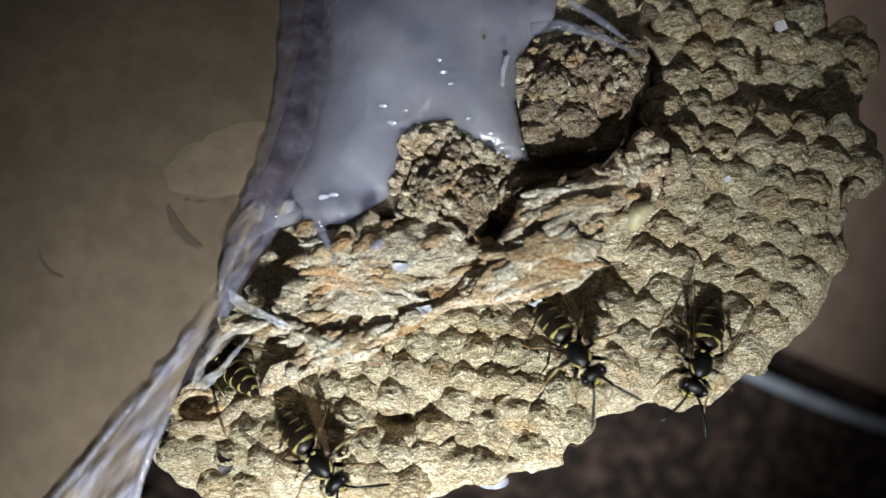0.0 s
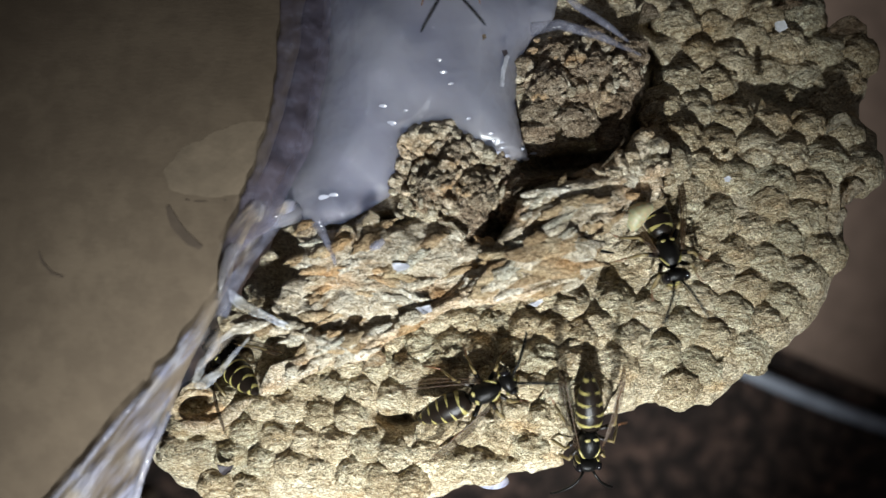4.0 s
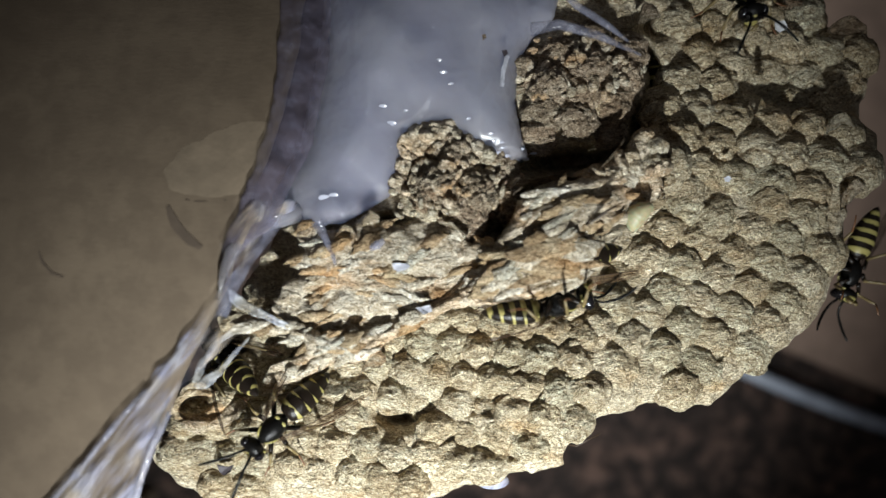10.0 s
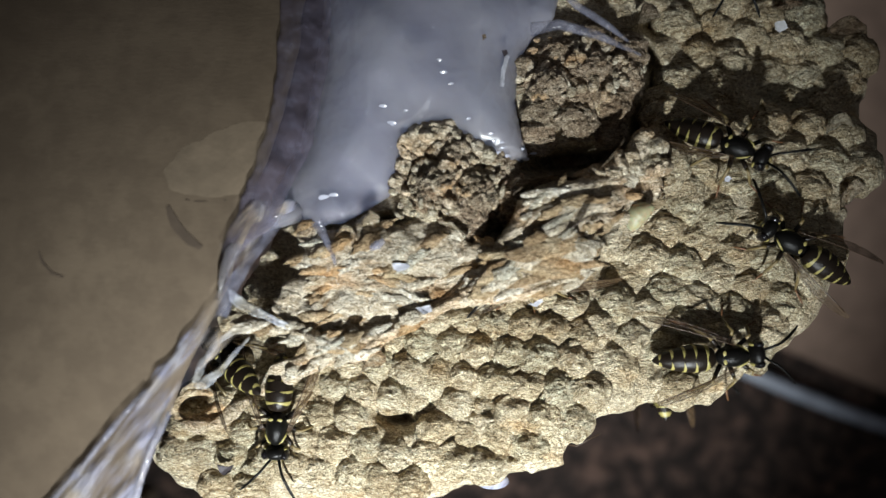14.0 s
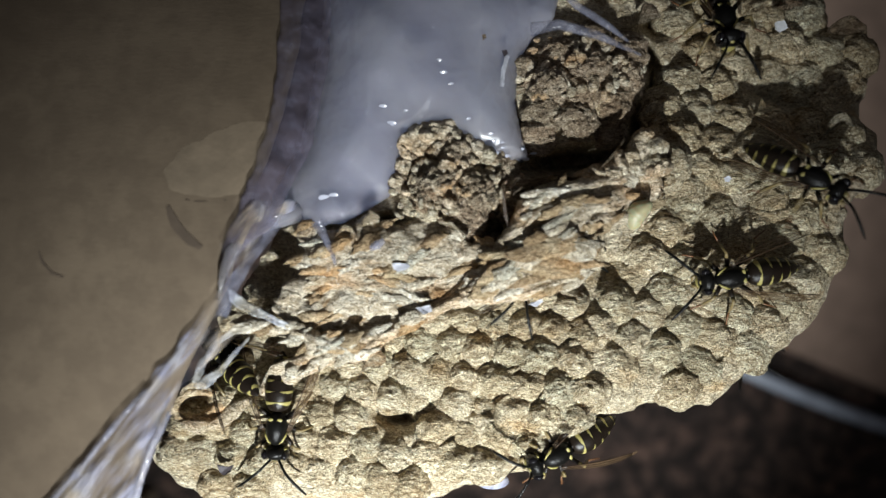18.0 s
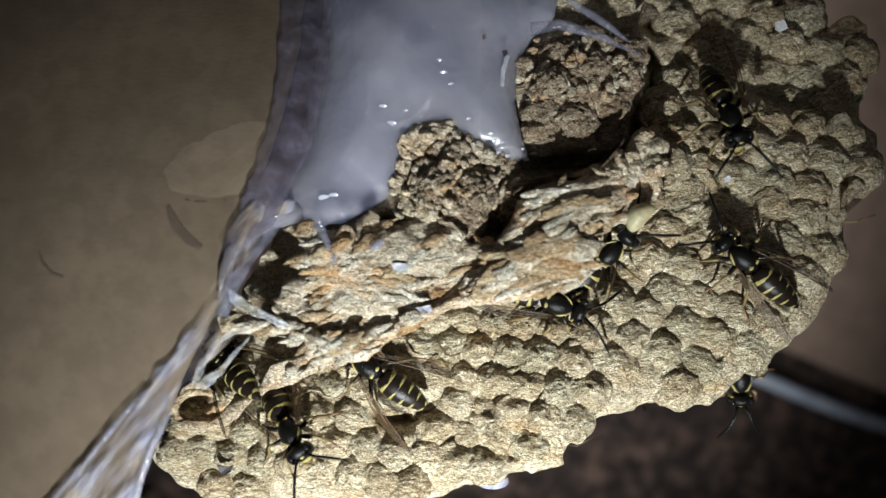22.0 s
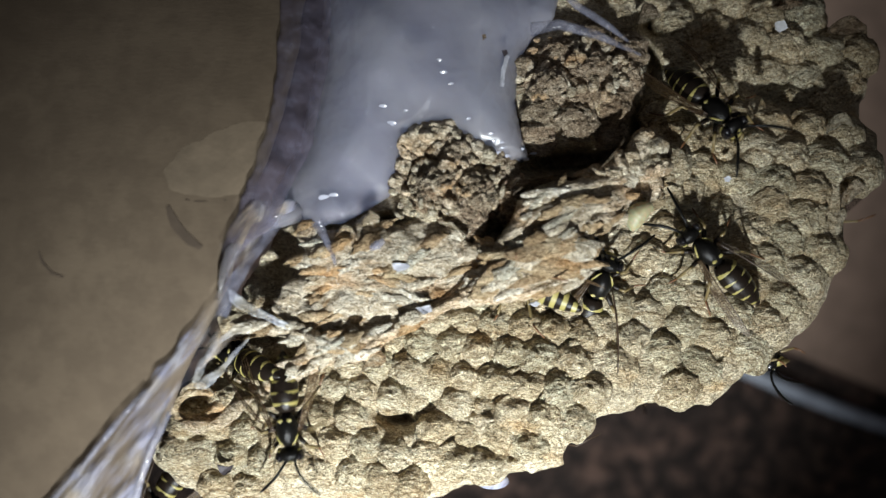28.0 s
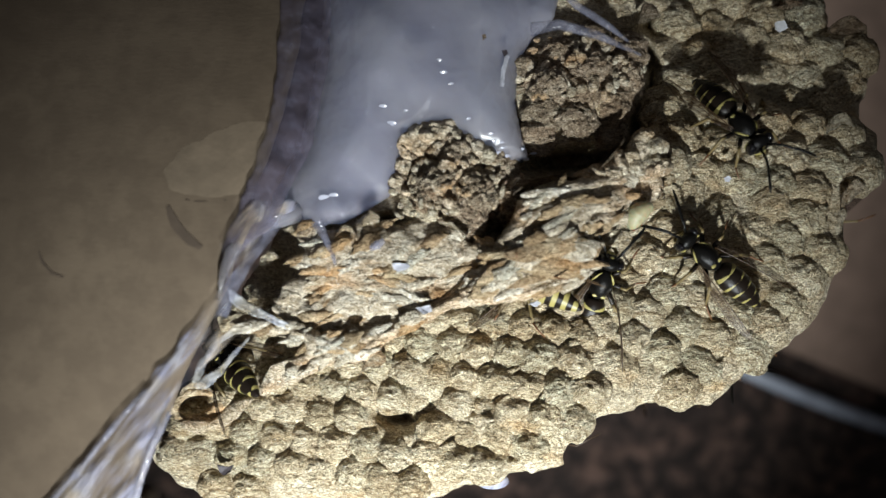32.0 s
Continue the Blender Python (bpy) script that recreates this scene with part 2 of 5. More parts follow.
def sheet(name, poly, height, step, depth, ragged=5.0, draw_in=1.0):
    """A slab whose top follows height(u, v, distance to the edge), with a ragged rim and sides going down to depth millimetres
    under the rim (or to a fixed level, when depth is negative)."""
    us = np.arange(min(p[0] for p in poly) - 8, max(p[0] for p in poly) + 8, step)
    vs = np.arange(min(p[1] for p in poly) - 8, max(p[1] for p in poly) + 8, step)
    uu, vv = np.meshgrid(us, vs)
    dist = outline(poly, uu, vv)
    wob = np.array([[noise.noise((u * 0.045, v * 0.045, 3.1)) + 0.6 * noise.noise((u * 0.12, v * 0.12, 7.7)) for u in us] for v in vs])
    dist = dist + ragged * wob
    h = height(uu, vv, np.maximum(dist, 0))
    keep = dist > 0
    index, verts, faces = {}, [], []

    def vert(i, j):
        if (i, j) not in index:
            index[i, j] = len(verts)
            verts.append(plan(us[j], vs[i], h[i, j]))
        return index[i, j]
    cells = keep[:-1, :-1] & keep[1:, :-1] & keep[:-1, 1:] & keep[1:, 1:]
    for i, j in zip(*np.nonzero(cells)):
        faces.append((vert(i + 1, j), vert(i + 1, j + 1), vert(i, j + 1), vert(i, j)))
    seen = {}
    for f in faces:
        for a, b in zip(f, f[1:] + f[:1]):
            seen[a, b] = True
    rim = [(a, b) for a, b in seen if (b, a) not in seen]
    near = {}
    for a, b in rim:
        near.setdefault(a, []).append(b)
        near.setdefault(b, []).append(a)
    for _ in range(4):
        moved = {a: verts[a] * 0.4 + sum((verts[b] for b in n), Vector()) * (0.6 / len(n)) for a, n in near.items()}
        for a, place in moved.items():
            verts[a] = place
    low = {}
    for a in near:
        p = verts[a]
        z = depth * MM if depth < 0 else p.z - depth * MM
        low[a] = len(verts)
        verts.append(Vector((p.x * draw_in, p.y * draw_in, z)))
    for a, b in rim:
        faces.append((b, a, low[a], low[b]))
    return raw(name, verts, faces)


def tube(bm, points, radii, sides=8, slot=0):
    """A round limb through the points."""
    rings = []
    for i, p in enumerate(points):
        p = Vector(p)
        a, b = Vector(points[max(i - 1, 0)]), Vector(points[min(i + 1, len(points) - 1)])
        way = (b - a).normalized()
        side = way.cross(Vector((0.13, 0.21, 1))).normalized()
        over = side.cross(way)
        r = radii[i] if isinstance(radii, (list, tuple)) else radii
        rings.append([bm.verts.new(p + r * (math.cos(k * math.tau / sides) * side + math.sin(k * math.tau / sides) * over)) for k in range(sides)])
    for r0, r1 in zip(rings, rings[1:]):
        for k in range(sides):
            bm.faces.new((r0[k], r0[(k + 1) % sides], r1[(k + 1) % sides], r1[k])).material_index = slot
    bm.faces.new(rings[0][::-1]).material_index = slot
    bm.faces.new(rings[-1]).material_index = slot


def ball(bm, centre, size, slot=0, seg=20, rings=12):
    made = bmesh.ops.create_uvsphere(bm, u_segments=seg, v_segments=rings, radius=1.0, matrix=Matrix.Translation(centre) @ Matrix.Diagonal((*size, 1)))
    for f in {f for v in made["verts"] for f in v.link_faces}:
        f.material_index = slot
    return made["verts"]


def card_height(u, v):
    """Height of the flap, in millimetres: a card that bows down away from the torch."""
    h = 0.0 * v
    for _ in range(6):
        y = (441 - v) * UNIT * (EYE - h * MM) / EYE
        h = (0.0092 - 0.13 * y - 5.0 * y * y) / MM
    return h


def slab(name, corners, top, thick, parent=None, mat=None, label=""):
    """A flat board with slightly eased edges from a plan outline."""
    bm = bmesh.new()
    f = bm.faces.new([bm.verts.new(plan(u, v, top)) for u, v in corners])
    if f.normal.z < 0:
        f.normal_flip()
    r = bmesh.ops.extrude_face_region(bm, geom=[f])
    for v in r["geom"]:
        if isinstance(v, bmesh.types.BMVert):
            v.co.z -= thick * MM
    bmesh.ops.recalc_face_normals(bm, faces=bm.faces)
    if thick > 1:
        bmesh.ops.bevel(bm, geom=bm.edges[:], offset=0.0004, segments=2, affect="EDGES")
    return part(name, bm, mat, parent, label, smooth=False)


# ---- the room round it ----
FLOOR = -75.0
bm = bmesh.new()
bmesh.ops.create_grid(bm, x_segments=150, y_segments=150, size=0.2)
for v in bm.verts:
    v.co.z = FLOOR * MM + 0.0025 * rough(v.co.x, v.co.y, 0, 70) + 0.0012 * rough(v.co.x, v.co.y, 4, 300, 3)
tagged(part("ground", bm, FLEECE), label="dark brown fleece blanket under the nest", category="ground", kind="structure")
bm = bmesh.new()
bmesh.ops.create_grid(bm, x_segments=4, y_segments=4, size=0.8, matrix=Matrix.Translation((0, 0, FLOOR * MM - 0.006)))
tagged(part("floor", bm, FLEECE), label="dark floor covering of the room", category="floor", kind="structure")
for name, at, size in (("wall_north", (0, 0.81, 0.36), (0.82, 0.01, 0.4)), ("wall_south", (0, -0.81, 0.36), (0.82, 0.01, 0.4)),
                       ("wall_east", (0.81, 0, 0.36), (0.01, 0.8, 0.4)), ("wall_west", (-0.81, 0, 0.36), (0.01, 0.8, 0.4))):
    bm = bmesh.new()
    bmesh.ops.create_cube(bm, size=2, matrix=Matrix.Translation(at) @ Matrix.Diagonal((*size, 1)))
    tagged(part(name, bm, ROOM, smooth=False), label="plain dim plastered room surface", category=name.split("_")[0], kind="structure")

# ---- cardboard ----
box = tagged(new("cardboard_box"), label="brown cardboard box flap smeared with hot glue", category="box")
FLAP = [(-420, -380), (560, -380), (538, 0), (520, 120), (490, 230), (448, 340), (418, 430), (405, 500), (352, 606), (310, 690), (284, 760), (256, 830), (236, 900), (90, 1300), (-420, 1300)]
part("flap", sheet("flap", FLAP, lambda u, v, d: card_height(u, v) - 0.25 * np.exp(-d / 3.0), 14.0, 3.0, 1.0, 1.0), CARD, box)
slab("side_panel", [(-370, -390), (440, -390), (440, -350), (-370, -350)], float(card_height(0, -370)) - 3.2, -FLOOR + float(card_height(0, -370)) - 3.2, box, CARD)
slab("side_panel", [(-370, 1230), (-160, 1230), (-160, 1280), (-370, 1280)], float(card_height(0, 1255)) - 3.2, -FLOOR + float(card_height(0, 1255)) - 3.2, box, CARD)
# an irregular patch, paler than the card round it
PALE_PATCH = [(300, 345), (285, 300), (320, 262), (380, 232), (440, 208), (482, 214), (488, 250), (470, 290), (440, 320), (430, 346), (360, 352)]
part("torn_patch", sheet("torn_patch", PALE_PATCH, lambda u, v, d: card_height(u, v) + 0.006 + 0.02 * np.clip(d / 14.0, 0, 1), 5.0, 0.02, 5.0, 1.0), CARD_PALE, box, "paler patch on the card", smooth=False)
# thin flat strokes in a darker card colour
for pts, width in ((((318, 352), (350, 357), (400, 355), (426, 350)), 2.2), (((296, 362), (304, 385), (318, 408), (338, 428), (358, 440)), 8.0), (((68, 440), (76, 466), (92, 484), (118, 492)), 3.5)):
    n = len(pts)
    swell = [width * (0.45 + 0.55 * math.sin(math.pi * (k + 0.5) / n)) for k in range(n)]
    STROKE = [(u + w, v - w) for (u, v), w in zip(pts, swell)] + [(u - w, v + w) for (u, v), w in zip(pts[::-1], swell[::-1])]
    part("crease", sheet("crease", STROKE, lambda u, v, d: card_height(u, v) + 0.02 + 0.03 * np.clip(d / 4.0, 0, 1), 2.5, 0.04, 1.5, 1.0), CARD_DARK, box, "dark mark on the card", smooth=False)
sheet_card = tagged(new("cardboard_sheet"), label="dim brown cardboard sheet lying under the comb", category="cardboard")
slab("board", [(1000, 440), (1345, 598), (2300, 1010), (2300, -500), (1000, -500)], -69.0, 6.2, sheet_card, BOARD)
bm = bmesh.new()
tube(bm, [plan(u, v, h) for u, v, h in ((1250, 626, -71.8), (1400, 692, -71.8), (1480, 724, -72.0), (1540, 746, -73.0), (1640, 780, -76))], 0.0015, 12)
tagged(part("cable", bm, GREY), label="grey plastic cable along the cardboard's edge", category="cable")

# ---- the nest ----
EDGE = [(905, -40), (1370, -40), (1385, 8), (1440, 8), (1462, 44), (1500, 50), (1536, 58), (1538, 110), (1534, 165), (1516, 205), (1556, 240), (1552, 285), (1527, 340), (1500, 365), (1492, 430),
        (1486, 480), (1460, 540), (1422, 590), (1395, 615), (1338, 648), (1292, 690), (1262, 718), (1200, 720), (1160, 708), (1100, 736), (1045, 744),
        (1030, 780), (1004, 788), (1000, 828), (930, 838), (850, 850), (790, 876), (700, 900), (390, 884), (335, 868), (295, 842), (276, 812), (304, 765),
        (322, 690), (372, 622), (425, 520), (470, 440), (520, 370), (640, 250), (760, 120)]
SHELF_EDGE = [(400, 572), (430, 556), (520, 575), (600, 590), (640, 585), (700, 555), (770, 515), (846, 462), (896, 402), (918, 352), (985, 322), (1090, 303), (1170, 290),
              (1178, 345), (1140, 400), (1062, 402), (1046, 440), (1036, 496), (990, 520), (930, 536), (860, 542), (800, 548), (760, 572), (690, 606), (650, 642), (600, 646), (552, 664), (505, 688), (462, 708), (450, 692), (474, 648), (535, 626), (532, 602), (440, 592)]
BAND_EDGE = [(502, 500), (536, 486), (514, 462), (540, 444), (520, 418), (548, 384), (575, 412), (615, 398), (650, 374), (690, 400), (760, 384), (835, 428), (905, 424), (960, 372), (985, 395), (930, 440), (870, 490), (800, 530), (700, 580), (640, 600),
             (598, 592), (540, 584), (490, 566), (474, 545), (492, 520)]
HOLLOWS = [(706, 736, 36, 18, -12, 5.2), (742, 720, 28, 15, -15, 4.0), (842, 716, 32, 11, 15, 3.0), (995, 288, 84, 18, 4, 7.0), (1078, 248, 34, 14, -40, 3.5)]
# the last hollow here stands for a dark spot among the caps
HOLLOWS += [(1302, 285, 12, 18, 0, 2.2), (1155, 46, 24, 20, 0, 5.0), (494, 468, 52, 44, 35, 6.0), (1118, 200, 20, 30, 35, 4.0),
           (872, 396, 38, 20, 35, 5.5), (690, 388, 24, 8, 0, 4.0), (412, 630, 34, 26, 20, 4.2), (348, 714, 22, 12, -5, 3.4), (552, 528, 30, 12, 10, 4.0), (1078, 576, 10, 8, 0, 2.5), (1165, 655, 26, 10, 25, 2.2), (1425, 402, 16, 8, 0, 2.0),
           (825, 790, 18, 26, 30, 2.4), (900, 806, 40, 8, 10, 1.8), (1090, 486, 24, 20, -30, 3.6)]


DISC = [(902, 180), (910, 110), (945, 66), (1010, 46), (1080, 58), (1130, 95), (1148, 140), (1138, 188), (1104, 236), (1050, 266), (985, 274), (930, 248)]


def base_height(u, v):
    # the old round piece of comb stands in a dark crack
    d = outline(DISC, np.atleast_2d(np.asarray(u, float)), np.atleast_2d(np.asarray(v, float))).reshape(np.shape(u))
    crack = np.exp(-((d + 13) / 13.0) ** 2) * np.clip(((u - 1015) * 0.75 + (v - 150) * 0.7) / 60.0, 0, 1)
    disc = 2.6 * np.sqrt(np.clip(d / 70.0, 0, 1)) - 5.5 * crack
    h = 0.6 * np.sin(u * 0.006 + 1) * np.cos(v * 0.008)
    h = h + 1.4 * hump(u, v, 720, 780, 330, 120) + 2.2 * hump(u, v, 985, 665, 120, 130) - 1.0 * hump(u, v, 1350, 120, 260, 140)
    h = h + disc + 4.4 * hump(u, v, 800, 300, 125, 80)
    h = h + 4.4 * hump(u, v, 680, 420, 200, 70, -10) + 3.0 * hump(u, v, 1150, 280, 50, 50) + 1.7 * hump(u, v, 785, 245, 75, 28) - 2.0 * hump(u, v, 660, 180, 150, 110)
    h = h - 0.009 * np.maximum(0, 300 - v) * np.clip((u - 1110) / 150.0, 0, 1)
    h = h - 0.007 * np.maximum(0, 270 - v) * np.exp(-((u - 1215) / 85.0) ** 2)
    # a torn step: the cells above it lie lower
    over = 172 + 0.26 * (u - 1300) - v
    h = h - 3.6 * np.clip(over / 14.0, 0, 1) * np.exp(-np.maximum(over, 0) / 60.0) * np.clip((u - 1300) / 40.0, 0, 1)
    for cu, cv, ru, rv, turn, deep in HOLLOWS:
        h = h - deep * hump(u, v, cu, cv, ru, rv, -turn) * 1.15
    return h


def comb_top(u, v, d):
    h = base_height(u, v)
    n = np.array([[rough(a * 0.001, b * 0.001, 0.3, 22, 5) for a, b in zip(ra, rb)] for ra, rb in zip(u, v)])
    return h + 0.28 * n - 1.9 * np.exp(-d / 10.0) - 0.55


def shelf_top(u, v, d):
    along = (u - 400) * 0.94 - (v - 640) * 0.34
    h = 6.0 - 0.6 * np.clip((800 - u) / 100.0, 0, 1) + 1.2 * hump(u, v, 950, 440, 160, 60, -25) + 0.8 * hump(u, v, 560, 610, 150, 35, -5) - 2.2 * hump(u, v, 1140, 340, 60, 60) - 3.4 * hump(u, v, 468, 690, 62, 46, -20)
    across = (u * 0.34 + v * 0.94)
    n = np.array([[rough(a * 0.0011, b * 0.0034, 1.3, 14, 5) for a, b in zip(ra, rb)] for ra, rb in zip(along, across)])
    m = np.array([[rough(a * 0.001, b * 0.0022, 6.3, 24, 6) for a, b in zip(ra, rb)] for ra, rb in zip(along, across)])
    h = h - 1.7 * np.clip(outline(BAND_EDGE, u, v) / 22.0, 0, 1)
    return h + 0.25 * n + 0.28 * (0.35 - np.abs(m)) - 1.4 * np.exp(-d / 8.0) - 0.4 * np.exp(-((d - 26) / 5.0) ** 2)


def band_top(u, v, d):
    h = 4.9 + 0.7 * hump(u, v, 730, 440, 120, 40) - 0.8 * hump(u, v, 645, 562, 50, 16) - 1.2 * hump(u, v, 555, 530, 28, 14) + 0.8 * hump(u, v, 560, 460, 50, 50)
    n = np.array([[rough(a * 0.001, b * 0.002, 9.3, 18, 5) for a, b in zip(ra, rb)] for ra, rb in zip(u, v)])
    m = np.array([[rough(a * 0.001, b * 0.001, 2.3, 22, 6) for a, b in zip(ra, rb)] for ra, rb in zip(u, v)])
    return h + 0.4 * n + 0.6 * (0.35 - np.abs(m)) - 1.0 * np.exp(-d / 12.0)


nest = tagged(new("wasp_nest"), label="broken papery wasp nest with capped cells, pale tan", category="wasp nest")
comb = part("comb", sheet("comb", EDGE, comb_top, 4.0, 9.0, 7.0, 0.985), COMB, nest, "tan comb face of capped cells")
shelf = part("envelope_shelf", sheet("envelope_shelf", SHELF_EDGE, shelf_top, 4.0, 1.1, 5.0, 0.996), SHELF, nest, "torn layered paper shelf with rusty streaks")
band = part("envelope_remnant", sheet("envelope_remnant", BAND_EDGE, band_top, 4.0, 6.0, 5.0, 0.99), SHELF, nest, "crumbling remnant of envelope paper")

FLAP_EDGE = [(308, 744), (330, 738), (372, 742), (398, 716), (436, 698), (450, 708), (424, 738), (392, 764), (374, 760), (352, 774), (326, 764)]
part("paper_flap", sheet("paper_flap", FLAP_EDGE, lambda u, v, d: 1.7 + 0.012 * (v - 700) + 0.5 * np.sin(u * 0.06) - 0.5 * np.exp(-d / 8.0), 4.0, 0.9, 3.0, 0.997), SHELF, nest, "curled pale paper flap")

# the torn mouth of an open cell beside the glue
bm = bmesh.new()
mouth = []
for far, lift in ((0.84, -1.8), (0.92, -0.2), (1.0, 0.8), (1.2, 1.2), (1.5, 1.1), (1.85, 0.6), (2.15, -0.4)):
    ring = []
    for i in range(48):
        a = i * math.tau / 48
        n = noise.noise((math.cos(a) * 1.3, math.sin(a) * 1.3, 2.0)) + 0.5 * noise.noise((math.cos(a) * 4, math.sin(a) * 4, far))
        r = far * (1 + 0.08 * n * (1 + 2.0 * max(0, far - 1)))
        ring.append(bm.verts.new(plan(348 + 30 * r * math.cos(a), 716 + 17 * r * math.sin(a) - 5 * math.cos(a), lift + 0.5 * n + 0.25 * noise.noise((i * 0.7, far * 6, 1)))))
    mouth.append(ring)
for r0, r1 in zip(mouth, mouth[1:]):
    for i in range(48):
        bm.faces.new((r0[i], r1[i], r1[(i + 1) % 48], r0[(i + 1) % 48]))
bmesh.ops.recalc_face_normals(bm, faces=bm.faces)
part("cell_mouth", bm, MOUTH, nest, "ochre torn rim of an open cell")

bm = bmesh.new()
made = bmesh.ops.create_cone(bm, segments=36, radius1=0.016, radius2=0.024, depth=0.067, cap_ends=True, matrix=Matrix.Translation((0.006, 0.002, FLOOR * MM + 0.0335)))
bmesh.ops.subdivide_edges(bm, edges=bm.edges[:], cuts=3, use_grid_fill=True)
for v in bm.verts:
    v.co += Vector((v.co.x, v.co.y, 0)).normalized() * 0.002 * rough(v.co.x, v.co.y, v.co.z, 160)
part("lower_nest", bm, CHUNK, nest, "older grey lower part of the nest")


def cap_mesh(name, seed, radius, tall, lean, rings=16, seg=30, lumps=0.08, pellets=0.0):
    """One domed cell cap: rough, its crown leaning up the sheet, with a skirt below its rim."""
    rng = random.Random(seed)
    off = Vector((rng.uniform(-9, 9), rng.uniform(-9, 9), rng.uniform(-9, 9)))
    six = rng.uniform(0, 1)
    verts, faces = [Vector((0, lean * radius, tall))], []
    for i in range(1, rings + 2):
        r = min(i / rings, 1.0)
        for k in range(seg):
            a = k * math.tau / seg
            hexed = 1 + 0.03 * math.cos(6 * (a + six)) + 0.05 * math.cos(2 * a + six * 9)
            x, y = r * hexed * math.cos(a) * radius, r * hexed * math.sin(a) * radius * 0.94
            z = tall * (1 - r ** 2.1) if i <= rings else -1.3
            p = Vector((x, y + lean * radius * (1 - r * r), z))
            if i <= rings:
                n = noise.fractal(p * 0.8 + off, 0.7, 2.2, 5)
                fold = noise.noise(Vector((math.hypot(p.x * 0.8, p.y + 0.6) * 3.4 + 0.5 * n, a * 0.5, six * 20)))
                p += Vector((x * 0.09 * n, y * 0.09 * n, lumps * tall * n * 1.5 + 0.10 * fold))
                if pellets:
                    p.z += pellets * (0.45 - noise.voronoi(p * 1.25 + off)[0][0]) + 0.4 * pellets * (0.4 - noise.voronoi(p * 2.6 + off)[0][0])
            verts.append(p)
    for k in range(seg):
        faces.append((0, 1 + k, 1 + (k + 1) % seg))
    for i in range(rings):
        for k in range(seg):
            a, b = 1 + i * seg + k, 1 + i * seg + (k + 1) % seg
            faces.append((a, a + seg, b + seg, b))
    return raw(name, [p * MM for p in verts], faces)


def cut_off(u, v):
    """Whether a cell at this place is missing: under paper or glue, or fallen out."""
    a, b = np.array([[u]], float), np.array([[v]], float)
    if outline(EDGE, a, b)[0, 0] < 19 or outline(SHELF_EDGE, a, b)[0, 0] > 22 or outline(BAND_EDGE, a, b)[0, 0] > 4:
        return True
    if u > 1315 and -4 < 172 + 0.26 * (u - 1300) - v < 14:
        return True
    return any(d > 2.3 and float(hump(a, b, cu, cv, ru, rv, -turn)[0, 0]) > (0.15 if d > 4.1 else 0.5) for cu, cv, ru, rv, turn, d in HOLLOWS)


def cells(region, start, along, down, radius, tall, mat, seed, loose, lean=(0.08, 0.22), pellets=0.0):
    """A field of cell caps inside a plan outline, on the honeycomb grid spanned by the steps along and down."""
    rng = random.Random(seed)
    kinds = [cap_mesh("cell_cap", seed * 50 + k, radius, tall * rng.uniform(0.85, 1.15), rng.uniform(*lean), lumps=0.14, rings=26, seg=60, pellets=pellets) if pellets else cap_mesh("cell_cap", seed * 50 + k, radius, tall * rng.uniform(0.92, 1.1), rng.uniform(*lean), lumps=0.1) for k in range(16)]
    for j in range(-22, 23):
        for i in range(-34, 35):
            u = start[0] + i * along[0] + j * down[0] + rng.uniform(-loose, loose)
            v = start[1] + i * along[1] + j * down[1] + rng.uniform(-loose, loose)
            if not (-50 < u < 1600 and -50 < v < 920) or outline(region, np.array([[u]]), np.array([[v]]))[0, 0] < 0 or cut_off(u, v):
                continue
            h = float(base_height(np.array(u), np.array(v))) - (1.1 if mat is CAP else 0.8) + rng.uniform(-0.03, 0.03) * loose
            ob = part("cell_cap", rng.choice(kinds), mat, comb)
            ob.matrix_basis = Matrix.Translation(plan(u, v, h)) @ pose(0, 0, 0, rng.uniform(-5, 5), rng.uniform(-6, 6), rng.uniform(-14, 14)) @ Matrix.Diagonal((rng.uniform(0.94, 1.1), rng.uniform(0.94, 1.1), rng.uniform(0.9, 1.14), 1))


cells([(1052, 520), (1100, 410), (1180, 352), (1600, 352), (1600, 760), (1052, 760)], (1325, 620), (60, 20), (-31, 43), 2.95, 1.8, CAP, 3, 3.5)
cells([(1140, 352), (1175, 120), (1160, -60), (1600, -60), (1600, 352)], (1460, 292), (64, 11), (-30, 44), 3.0, 2.0, CAP, 4, 4.0)
cells([(250, 560), (1052, 500), (1052, 900), (250, 920)], (490, 772), (53, 7), (-24, 46), 2.5, 1.9, CAP, 5, 3.5, (0.10, 0.24))
cells([(912, 110), (950, 72), (1010, 56), (1080, 68), (1122, 100), (1138, 140), (1128, 182), (1094, 228), (1045, 256), (985, 262), (936, 240), (910, 180)], (960, 195), (56, 19), (-13, 47), 2.55, 2.0, CHUNK, 8, 5, pellets=0.32)
LUMP = [(715, 225), (800, 225), (860, 270), (940, 280), (905, 370), (850, 385), (700, 385), (680, 345)]
cells(LUMP, (840, 340), (66, 8), (-30, 50), 3.0, 2.2, CHUNK, 9, 7, pellets=0.75)

LAYERS = [paper("layer_pale", (0.84, 0.815, 0.75), (0.66, 0.60, 0.495), (0.36, 0.29, 0.205), (0.58, 0.40, 0.22), 22, 0.0, 0.0, 0.5),
          paper("layer_ochre", (0.64, 0.54, 0.385), (0.50, 0.38, 0.24), (0.26, 0.17, 0.09), (0.60, 0.31, 0.11), 22, 1.4, 0.0, 0.5),
          paper("layer_brown", (0.46, 0.36, 0.24), (0.34, 0.24, 0.14), (0.20, 0.13, 0.065), (0.48, 0.24, 0.08), 22, 0.6, 0.0, 0.5)]


